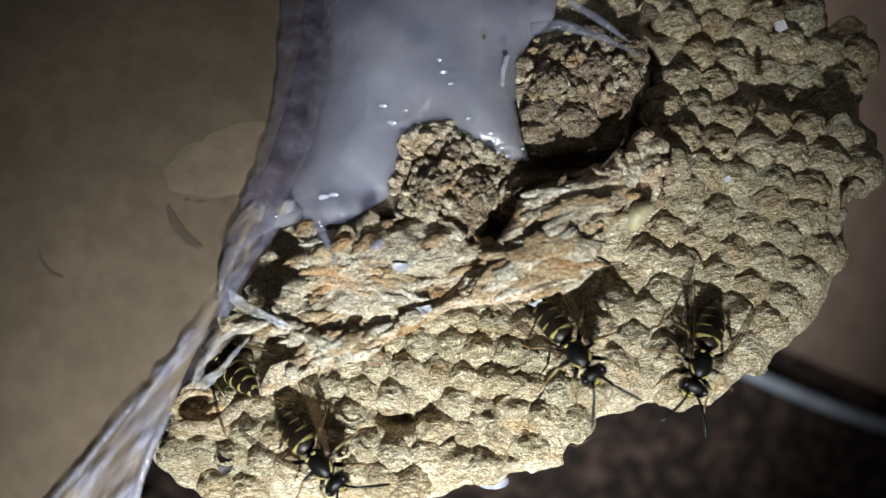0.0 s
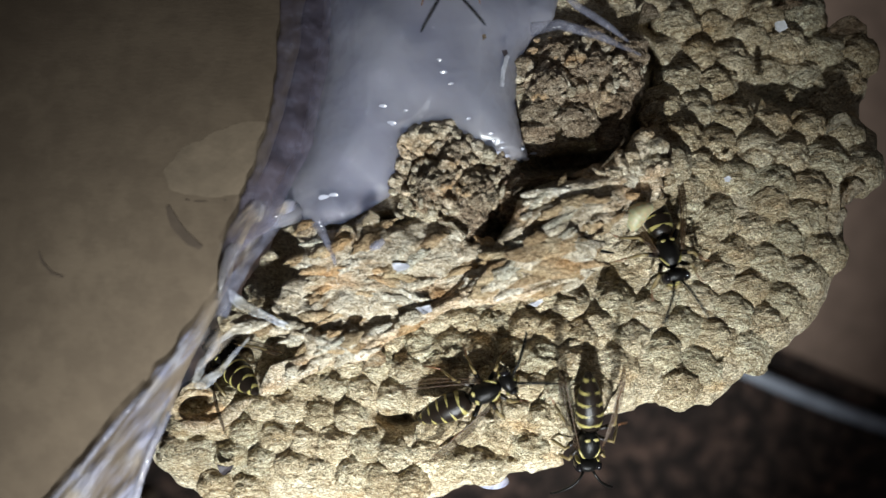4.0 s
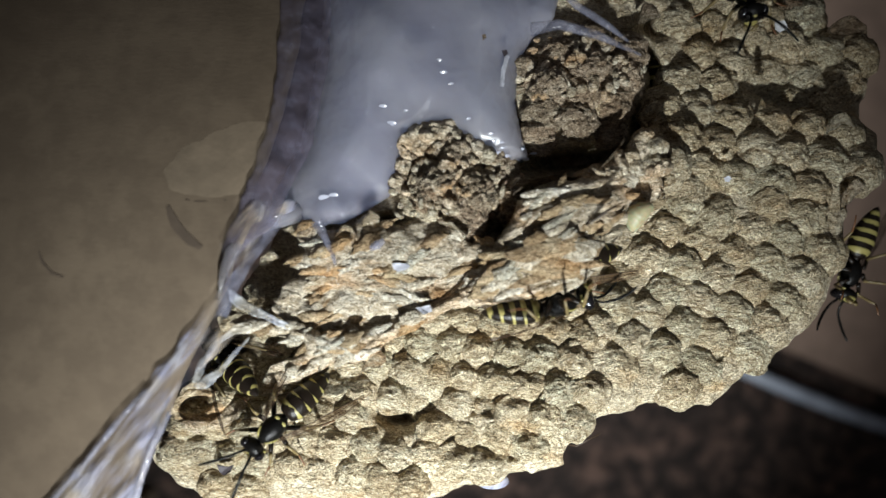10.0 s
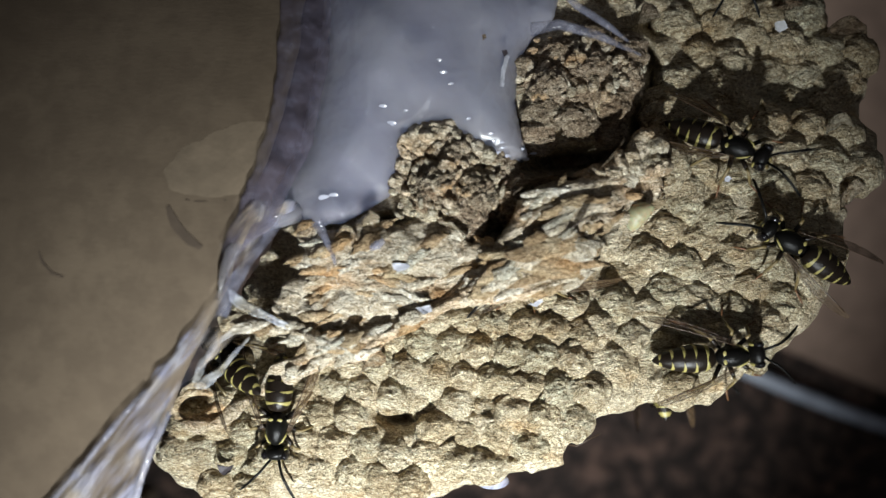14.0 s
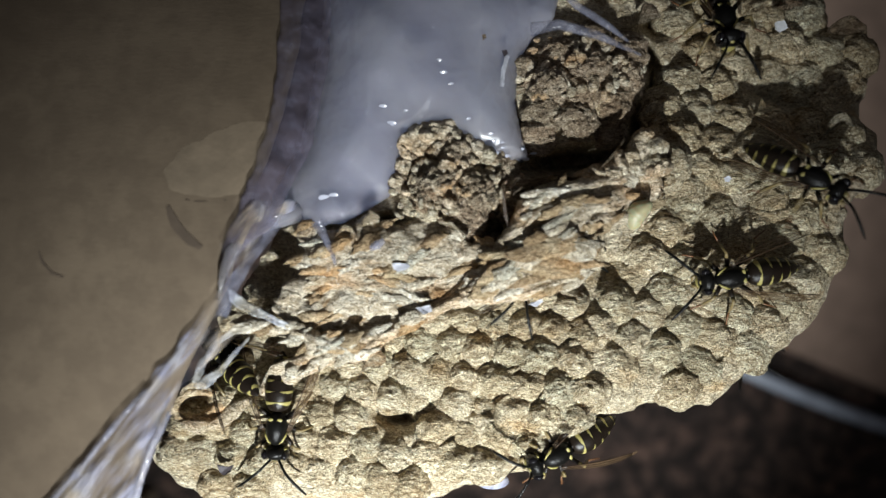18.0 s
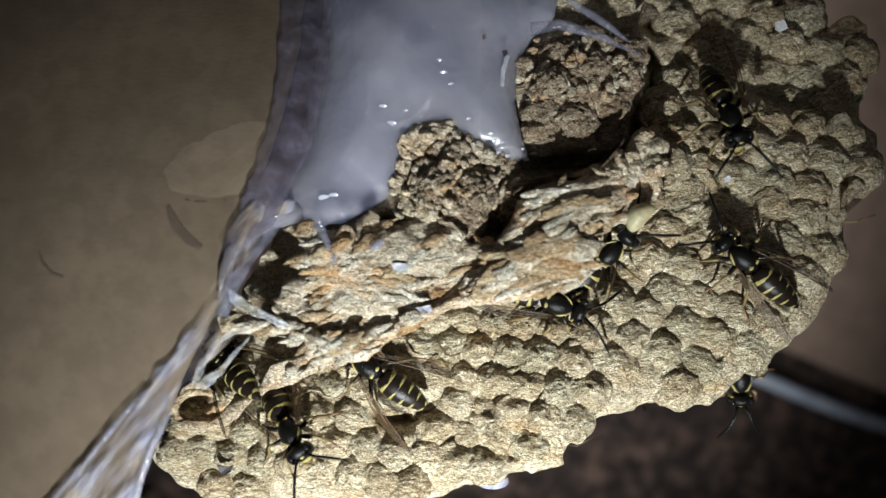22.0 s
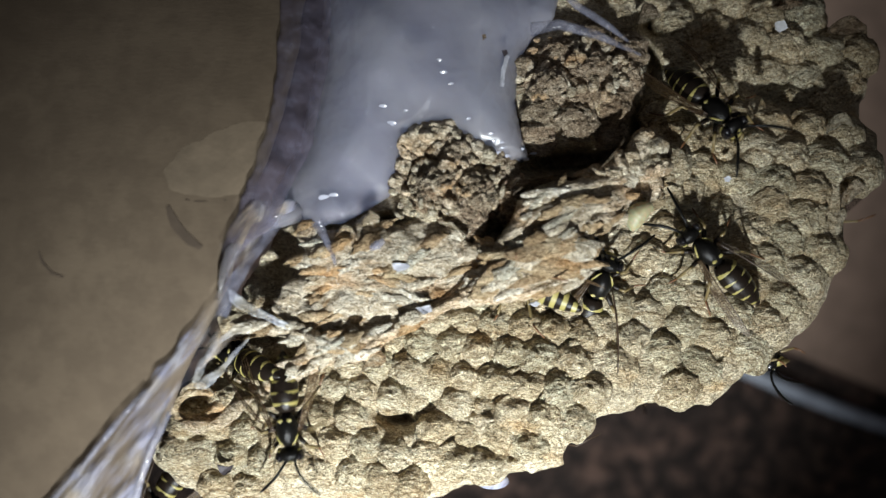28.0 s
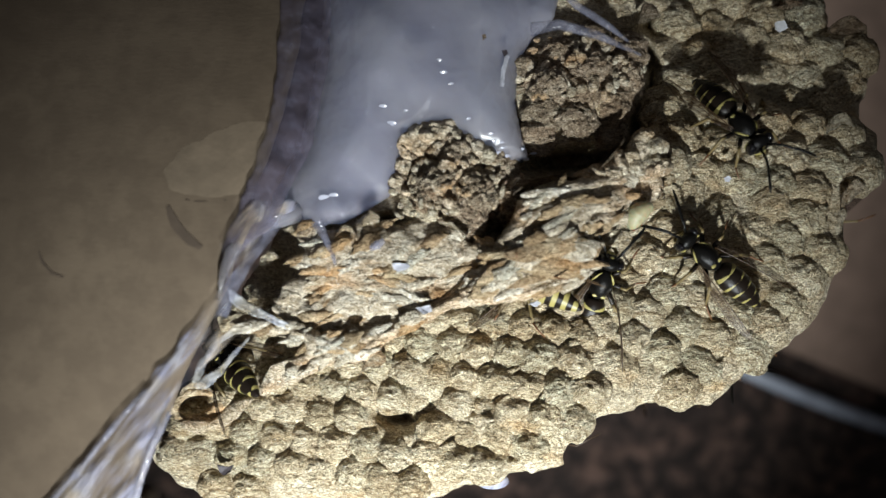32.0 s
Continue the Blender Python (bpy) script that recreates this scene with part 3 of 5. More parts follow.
def layers(region, level, count, seed, turn, size, inset=6):
    """Ragged overlapping plies of torn paper lying on the envelope."""
    rng = random.Random(seed)
    us, vs = [p[0] for p in region], [p[1] for p in region]
    done = 0
    while done < count:
        u, v = rng.uniform(min(us), max(us)), rng.uniform(min(vs), max(vs))
        d = outline(region, np.array([[u]]), np.array([[v]]))
        if d[0, 0] < inset:
            continue
        done += 1
        h = float(level(np.array([[u]]), np.array([[v]]), d)[0, 0]) + rng.uniform(0.0, 0.12)
        a, b = rng.uniform(0.8, 1.5) * size, rng.uniform(0.26, 0.5) * size
        spin = radians(turn + rng.gauss(0, 16))
        tilt_u, tilt_v, off = rng.gauss(0, 0.003), rng.gauss(0.002, 0.005), rng.uniform(0, 50)
        bm = bmesh.new()
        rings = [[bm.verts.new(plan(u, v, h + 0.15))]]
        for r in (0.45, 0.8, 1.0):
            ring = []
            for k in range(18):
                w = k * math.tau / 18
                wob = r * (1 + 0.55 * noise.noise((math.cos(w) * 1.7 + off, math.sin(w) * 1.7, r * 0.3)) + 0.18 * rng.uniform(-1, 1) * (r == 1.0))
                x, y = a * wob * math.cos(w), b * wob * math.sin(w)
                du, dv = x * math.cos(spin) + y * math.sin(spin), -x * math.sin(spin) + y * math.cos(spin)
                ring.append(bm.verts.new(plan(u + du, v + dv, h + 0.15 - 0.35 * r * r + tilt_u * du + tilt_v * dv + 0.14 * noise.noise((du * 0.07 + off, dv * 0.07, 2)))))
            rings.append(ring)
        for k in range(18):
            bm.faces.new((rings[0][0], rings[1][(k + 1) % 18], rings[1][k]))
            for r0, r1 in zip(rings[1:], rings[2:]):
                bm.faces.new((r0[k], r0[(k + 1) % 18], r1[(k + 1) % 18], r1[k]))
        bmesh.ops.recalc_face_normals(bm, faces=bm.faces)
        bmesh.ops.solidify(bm, geom=bm.faces[:], thickness=0.00016)
        part("paper_layer", bm, LAYERS[rng.choice((0, 0, 0, 1, 1, 2))], shelf if size > 23 else comb)


layers(SHELF_EDGE, shelf_top, 60, 21, 24, 30)
layers([(870, 480), (900, 430), (1000, 390), (1045, 410), (1035, 480), (960, 520), (900, 525)], shelf_top, 16, 22, 22, 46)
layers([(400, 575), (520, 585), (640, 600), (640, 640), (560, 640), (540, 600)], shelf_top, 5, 23, 5, 30)
layers(BAND_EDGE, band_top, 48, 24, 12, 26)
LAYERS[:] = [COMB, COMB, paper("frayed_white", (0.88, 0.84, 0.74), (0.66, 0.57, 0.43), (0.34, 0.26, 0.17), (0.5, 0.3, 0.13), 40, 0.0)]
face = lambda u, v, d: base_height(u, v) + 0.05
layers([(320, 700), (560, 660), (700, 600), (1040, 540), (1040, 780), (990, 820), (700, 880), (400, 870), (300, 820)], face, 14, 31, 10, 14)
layers([(1060, 420), (1180, 330), (1200, 60), (1360, 20), (1500, 80), (1530, 260), (1480, 450), (1400, 590), (1250, 700), (1060, 720)], face, 12, 32, 14, 14)
layers([(935, 600), (1030, 590), (1035, 690), (960, 720)], lambda u, v, d: base_height(u, v) + 0.3, 5, 33, 20, 18)
LAYERS[:] = [CHUNK, CHUNK, SHELF]
layers([(920, 100), (1000, 62), (1110, 100), (1120, 180), (1020, 255), (930, 230)], lambda u, v, d: base_height(u, v) + 0.3, 10, 34, 30, 15)
layers([(715, 235), (860, 270), (930, 290), (900, 360), (760, 380), (690, 350)], lambda u, v, d: base_height(u, v) + 0.25, 9, 35, 10, 15)


def scrap(pts, h, lift, mat=None, label="torn curl of nest paper"):
    """A small torn curl of paper standing off the comb: a bent strip along the plan points, lift in millimetres at the far side."""
    bm = bmesh.new()
    n, rows_ = 9, 6
    grid = []
    for i in range(n):
        q = i / (n - 1) * (len(pts) - 1)
        k = min(int(q), len(pts) - 2)
        (u0, v0, w0), (u1, v1, w1) = pts[k], pts[k + 1]
        f = q - k
        u, v, w = u0 + (u1 - u0) * f, v0 + (v1 - v0) * f, w0 + (w1 - w0) * f
        row_ = []
        for j in range(rows_):
            s_ = j / (rows_ - 1)
            jit = 2.5 * noise.noise((u * 0.11, v * 0.11, s_ * 3))
            row_.append(bm.verts.new(plan(u + jit, v - w * s_ + jit, h + lift * s_ ** 1.6 + 0.3 * noise.noise((u * 0.06, s_ * 2, 4)))))
        grid.append(row_)
    for a, b in zip(grid, grid[1:]):
        for j in range(rows_ - 1):
            bm.faces.new((a[j], b[j], b[j + 1], a[j + 1]))
    bmesh.ops.solidify(bm, geom=bm.faces[:], thickness=0.00022)
    part("paper_curl", bm, mat or SHELF, nest, label)


scrap([(318, 702, 8), (335, 694, 16), (360, 692, 16), (380, 702, 8)], 0.6, 1.6)
scrap([(1486, 375, 26), (1500, 362, 34), (1516, 346, 30), (1530, 338, 10)], 0.0, 1.0)
scrap([(1462, 238, 14), (1480, 228, 26), (1500, 222, 22), (1512, 230, 6)], 0.0, 1.8)
scrap([(1340, 196, 6), (1347, 194, 24), (1356, 198, 8)], -0.2, 2.6, COMB)
scrap([(1464, 62, 10), (1484, 64, 30), (1508, 62, 36), (1534, 66, 20)], -3.6, 1.8, CHUNK)
scrap([(1368, 22, 10), (1392, 18, 18), (1420, 16, 14)], -3.0, 1.5, CHUNK)
scrap([(1128, 44, 4), (1140, 40, 36), (1158, 34, 26), (1170, 32, 4)], 0.4, 2.2, CHUNK)
scrap([(1165, 362, 5), (1170, 358, 22), (1178, 356, 6)], 2.2, 2.0)
scrap([(640, 660, 8), (652, 650, 44), (668, 652, 38), (684, 640, 8)], 1.0, 4.0)
scrap([(590, 432, 10), (604, 428, 28), (622, 426, 26), (634, 430, 8)], 4.2, 2.0)
scrap([(640, 404, 10), (655, 400, 28), (672, 396, 14)], 4.6, 1.6)
scrap([(775, 396, 4), (800, 404, 10), (830, 424, 3)], 5.0, 1.2)
scrap([(905, 350, 6), (940, 332, 14), (985, 320, 12), (1030, 322, 5)], 3.2, 1.5, CHUNK)
# pale crust where the old comb stands out of the glue
rng = random.Random(77)
crusts = [cap_mesh("paper_crumb", 900 + k, 1.25, 1.1, 0.1, 10, 20, 0.22) for k in range(5)]
for u, v in ((722, 250), (736, 238), (754, 232), (772, 229), (790, 231), (806, 240), (760, 246), (784, 246), (822, 252), (842, 264), (862, 274), (716, 272), (712, 296), (702, 322), (740, 258), (1100, 290), (1116, 278), (1134, 266), (1150, 284), (1128, 298), (1160, 260), (1084, 304), (1146, 304), (1166, 298), (1062, 312), (1142, 244), (1040, 320), (772, 262), (790, 258), (786, 330), (804, 325)):
    ob = part("paper_crumb", rng.choice(crusts), LAYERS[2], nest)
    ob.matrix_basis = Matrix.Translation(plan(u, v, 3.9 + rng.uniform(-0.2, 0.3))) @ pose(0, 0, 0, rng.uniform(-14, 14), rng.uniform(-14, 14), rng.uniform(0, 360)) @ Matrix.Diagonal((rng.uniform(0.8, 1.3), rng.uniform(0.7, 1.1), 1, 1))
for _ in range(210):
    u, v = (rng.uniform(905, 1140), rng.uniform(55, 175)) if rng.random() < 0.4 else (rng.uniform(690, 930), rng.uniform(235, 385))
    a, b = np.array([[u]]), np.array([[v]])
    if max(outline(DISC, a, b)[0, 0], outline(LUMP, a, b)[0, 0]) < 4:
        continue
    ob = part("paper_crumb", rng.choice(crusts), rng.choice((CHUNK, CHUNK, CHUNK, CHUNK, COMB)), nest)
    size = rng.uniform(0.25, 0.6)
    ob.matrix_basis = Matrix.Translation(plan(u, v, float(base_height(a, b)[0, 0]) + rng.uniform(0.3, 1.0))) @ pose(0, 0, 0, rng.uniform(-30, 30), rng.uniform(-30, 30), rng.uniform(0, 360)) @ Matrix.Diagonal((size * rng.uniform(0.8, 1.4), size * rng.uniform(0.55, 0.95), size * 0.6, 1))
scrap([(1105, 250, 4), (1085, 280, 8), (1060, 305, 4)], 4.0, 1.4, CHUNK)

# ---- hot glue ----
GLUE_EDGE = [(580, -60), (566, 60), (548, 160), (528, 260), (480, 345), (478, 380), (520, 392), (560, 402), (610, 396), (655, 372), (700, 345), (718, 295), (732, 258), (760, 246), (805, 246), (836, 258),
             (866, 272), (905, 288), (940, 286), (926, 240), (914, 180), (920, 110), (946, 66), (985, 30), (1000, -60)]


def wrinkles(u, v):
    """Thin curved folds in the glue's skin."""
    h = 0.0 * u
    for cu, cv, r, way, span, tall in ((800, 90, 40, 100, 50, 0.07), (825, 140, 40, 30, 50, 0.07), (690, 150, 70, 60, 50, 0.14), (640, 330, 60, 120, 60, 0.16), (900, 300, 40, -120, 60, 0.3)):
        a = np.degrees(np.arctan2(v - cv, u - cu))
        off = (a - way + 180) % 360 - 180
        h = h + tall * np.exp(-((np.hypot(u - cu, v - cv) - r) / 5.0) ** 2) * np.clip(1.2 - np.abs(off) / span, 0, 1)
    return h


def glue_top(u, v, d):
    h = 3.7 + 1.7 * (1 - np.exp(-d / 40.0)) + 0.3 * np.sin(u * 0.019 + v * 0.012) + 0.2 * np.sin(v * 0.031 - u * 0.02) - 2.0 * np.clip((330 - v) / 120.0, 0.15, 1) * (1 - np.clip((u - 575 + 0.26 * v) / 130.0, 0, 1)) ** 1.5
    n = np.array([[rough(a * 0.001, b * 0.001, 2.2, 10, 2) for a, b in zip(ra, rb)] for ra, rb in zip(u, v)])
    return h + 0.4 * n - 1.5 * hump(u, v, 490, 372, 70, 55) - 1.0 * np.clip((650 - u) / 120.0, 0, 1) * np.clip((330 - v) / 100.0, 0, 1) - 0.9 * np.exp(-d / 9.0) + 0.3 * hump(u, v, 790, 235, 90, 40) + 1.7 * hump(u, v, 612, 385, 80, 36) - 1.6 * np.clip((u - 850) / 90.0, 0, 1) + wrinkles(u, v)


hot_glue = tagged(new("hot_glue"), label="milky bluish hardened hot glue holding the nest", category="glue")
part("glue_pool", sheet("glue_pool", GLUE_EDGE, glue_top, 4.0, 3.0, 1.5, 1.0), GLUE, hot_glue)
FILM_EDGE = [(470, 330), (520, 350), (545, 380), (500, 392), (452, 450), (415, 515), (390, 560), (440, 580), (390, 625), (345, 668), (318, 700), (290, 770),
             (262, 830), (240, 930), (40, 930), (120, 830), (220, 730), (300, 620), (350, 560), (398, 500), (380, 430), (420, 370)]
RIM_EDGE = [(492, -60), (602, -60), (592, 40), (576, 150), (556, 260), (512, 345), (500, 380), (480, 408), (432, 446), (402, 486), (384, 470), (398, 410), (424, 352), (448, 290), (470, 220), (482, 150), (492, 60)]


def film_top(u, v, d):
    n = np.array([[rough(a * 0.001, b * 0.001, 5.2, 9, 3) for a, b in zip(ra, rb)] for ra, rb in zip(u, v)])
    up = np.clip(1 + outline(EDGE, u, v) / 95.0, 0, 1) * np.clip((850 - v) / 150.0, 0, 1)
    up = up * up * (3 - 2 * up)
    return np.maximum((card_height(u, v) + 0.5) * (1 - up) - 0.3 * up, card_height(u, v) + 0.4 - 0.06 * np.maximum(-6 - outline(FLAP, u, v), 0)) + 0.15 * n + 0.4 * (1 - np.exp(-d / 30.0))


def rim_top(u, v, d):
    w = np.clip((u - 440 - 0.19 * (330 - v)) / 135.0, 0, 1)
    w = w * w * (3 - 2 * w)
    n = np.array([[rough(a * 0.001, b * 0.001, 8.2, 16, 3) for a, b in zip(ra, rb)] for ra, rb in zip(u, v)])
    pool = glue_top(u, v, np.maximum(outline(GLUE_EDGE, u, v), 0))
    over = card_height(u, v) + 0.3 - 0.05 * np.maximum(-8 - outline(FLAP, u, v), 0)
    return np.maximum((card_height(u, v) + 0.4) * (1 - w) + (pool - 0.5) * w + 0.12 * n * (1 - w), over)


part("glue_rim", sheet("glue_rim", RIM_EDGE, rim_top, 6.0, 0.08, 6.0, 1.0), RIM, hot_glue, "dark clear rim of glue over the card's edge")
part("glue_film", sheet("glue_film", FILM_EDGE, film_top, 6.0, 0.5, 7.0, 1.0), FILM, hot_glue, "thin clear glue film drawn along the card")


def strand(pts, radii, mat):
    """A drawn-out thread of glue along plan points, held over the card's edge or on the nest."""
    bm = bmesh.new()
    tube(bm, [plan(u, v, max(card_height(u, v) + 0.6 - 0.05 * max(0, u - 400), 2.5) if u < 560 else 6.0) for u, v in pts], [x * MM for x in radii], 10)
    part("glue_strand", bm, mat, hot_glue)


strand(((492, 388), (470, 425), (440, 462), (405, 515), (392, 560)), (0.8, 0.5, 0.55, 0.8, 0.6), STRAND)
strand(((560, 392), (575, 420), (590, 455), (594, 470)), (0.7, 0.4, 0.22, 0.15), STRAND)
strand(((940, 52), (990, 44), (1056, 62), (1134, 98)), (0.7, 0.55, 0.45, 0.12), STRAND)
strand(((985, -30), (1020, 10), (1075, 45), (1112, 74)), (0.4, 0.4, 0.38, 0.12), STRAND)
strand(((80, 900), (150, 820), (210, 745), (258, 690)), (0.3, 0.3, 0.35, 0.2), STRAND)
strand(((235, 900), (248, 850), (270, 790), (300, 730)), (0.3, 0.4, 0.4, 0.3), STRAND)
strand(((550, 368), (512, 378), (470, 392), (434, 416), (408, 448), (394, 486), (388, 530)), (1.2, 1.3, 1.1, 0.85, 0.65, 0.4, 0.12), GLUE)
strand(((655, 440), (668, 434), (680, 426)), (0.3, 0.5, 0.3), STRAND)
# milky webs of glue spanned from the card's edge to the torn paper
for web, fall in (([(336, 680), (350, 640), (374, 606), (412, 578), (446, 572), (450, 586), (414, 594), (386, 614), (366, 646), (352, 680)], 0.022),
                  ([(450, 582), (442, 604), (414, 636), (394, 664), (370, 690), (336, 690), (352, 672), (388, 648), (416, 616)], 0.022),
                  ([(398, 508), (414, 510), (446, 538), (496, 562), (546, 584), (540, 600), (490, 578), (440, 558), (404, 534)], 0.02)):
    part("glue_web", sheet("glue_web", web, lambda u, v, d: 8.6 - fall * np.maximum(u - 340, 0) + 0.25 * np.exp(-d / 3.0), 3.0, 0.12, 3.0, 1.0), WEB, hot_glue, "thin milky glue web")
# glossy discs added at the glue's glints, tipped to throw torchlight into the lens
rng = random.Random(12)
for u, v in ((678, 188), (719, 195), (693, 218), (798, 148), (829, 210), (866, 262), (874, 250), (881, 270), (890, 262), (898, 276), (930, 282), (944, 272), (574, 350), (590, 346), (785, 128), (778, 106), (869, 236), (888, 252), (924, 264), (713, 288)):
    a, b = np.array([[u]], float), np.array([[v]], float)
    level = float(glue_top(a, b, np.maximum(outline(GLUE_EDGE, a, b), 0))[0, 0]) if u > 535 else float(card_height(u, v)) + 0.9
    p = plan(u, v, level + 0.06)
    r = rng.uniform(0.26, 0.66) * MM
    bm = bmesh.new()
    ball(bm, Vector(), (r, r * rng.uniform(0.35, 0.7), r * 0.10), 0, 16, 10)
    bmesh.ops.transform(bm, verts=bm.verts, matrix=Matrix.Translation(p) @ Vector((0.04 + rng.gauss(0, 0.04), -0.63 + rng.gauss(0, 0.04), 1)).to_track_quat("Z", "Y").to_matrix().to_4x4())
    part("glue_blister", bm, GLINT, hot_glue)

# ---- small things on the nest ----
bm = bmesh.new()
ball(bm, Vector((0.6, 1.6, 0)) * MM, (1.3 * MM, 2.1 * MM, 1.3 * MM), 0, 28, 26)
for v in bm.verts:
    q = v.co.y / MM
    ring = 1 + 0.018 * math.sin(q * 7.5) - 0.06 * max(0, q - 1.5)
    v.co.x, v.co.z = 0.0006 + (v.co.x - 0.0006) * ring + 0.00012 * (q - 1.6) ** 2, v.co.z * ring
larva = tagged(part("larva", bm, LARVA), label="pale yellow wasp larva bulging from its cell", category="larva")
larva.matrix_world = Matrix.Translation(plan(1106, 392, 4.0)) @ pose(0, 0, 0, 20, 0, -36) @ Matrix.Diagonal((0.88, 0.88, 0.88, 1))


def flake(name, pts, h, mat, label, thick=0.12):
    bm = bmesh.new()
    wide = 0.14 * max(p[0] for p in pts) - 0.14 * min(p[0] for p in pts)
    pts = [(a[0] + (b[0] - a[0]) * k / 3 + wide * noise.noise((a[0] + k * 3.1, a[1], 1)), a[1] + (b[1] - a[1]) * k / 3 + wide * noise.noise((a[0], a[1] + k * 2.7, 5))) for a, b in zip(pts, pts[1:] + pts[:1]) for k in range(3)]
    f = bm.faces.new([bm.verts.new(plan(u, v, h + 0.5 * noise.noise((u * 0.05, v * 0.05, 0)))) for u, v in pts])
    if f.normal.z < 0:
        f.normal_flip()
    r = bmesh.ops.extrude_face_region(bm, geom=[f])
    bmesh.ops.translate(bm, verts=[v for v in r["geom"] if isinstance(v, bmesh.types.BMVert)], vec=(0, 0, -thick * MM))
    bmesh.ops.recalc_face_normals(bm, faces=bm.faces)
    return tagged(part(name, bm, mat, smooth=False), label=label, category="flake")


flake("white_flake", [(694, 466), (728, 467), (720, 476), (706, 481), (697, 478)], 5.9, FLAKE, "small shiny white flake stuck on the paper")
flake("white_flake", [(735, 545), (760, 540), (764, 552), (748, 556)], 6.3, FLAKE, "small shiny white flake stuck on the paper")
flake("white_flake", [(934, 540), (956, 530), (962, 534), (950, 543)], 3.2, FLAKE, "small shiny white flake stuck on the paper")
flake("white_flake", [(1372, 40), (1388, 36), (1394, 50), (1380, 58), (1372, 52)], 0.6, CRUMB, "small shiny white flake stuck on the paper")
flake("white_flake", [(1281, 315), (1289, 311), (1295, 316), (1290, 323), (1284, 322)], 2.2, FLAKE, "small shiny white flake stuck on the paper")
flake("white_flake", [(884, 152), (887, 122), (895, 98), (902, 100), (895, 124), (892, 154)], 4.3, FLAKE, "thin white strip stuck at the glue's edge")
flake("dark_speck", [(384, 822), (400, 826), (414, 824), (408, 836), (396, 842), (388, 834)], 2.4, SPECK, "dark shrivelled speck on the comb")
flake("dark_speck", [(888, 90), (896, 88), (899, 94), (892, 100)], 5.2, SPECK, "dark speck stuck in the glue")
flake("dark_speck", [(853, 62), (859, 60), (861, 67), (855, 71)], 5.4, CHUNK, "rusty crumb stuck in the glue")
bm = bmesh.new()
tube(bm, [plan(u, v, h) for u, v, h in ((1000, 786, -2), (1020, 790, -1.5), (1042, 778, -1.2), (1062, 768, -1.4))], 0.00006, 6)
tagged(part("fibre", bm, VEIN), label="loose hair-thin fibre at the comb's rim", category="fibre")
bm = bmesh.new()
ball(bm, plan(872, 852, -1.5), (1.9 * MM, 0.9 * MM, 0.9 * MM))
tagged(part("glue_drop", bm, FILM), label="clear bluish glue drop under the comb's rim", category="glue")

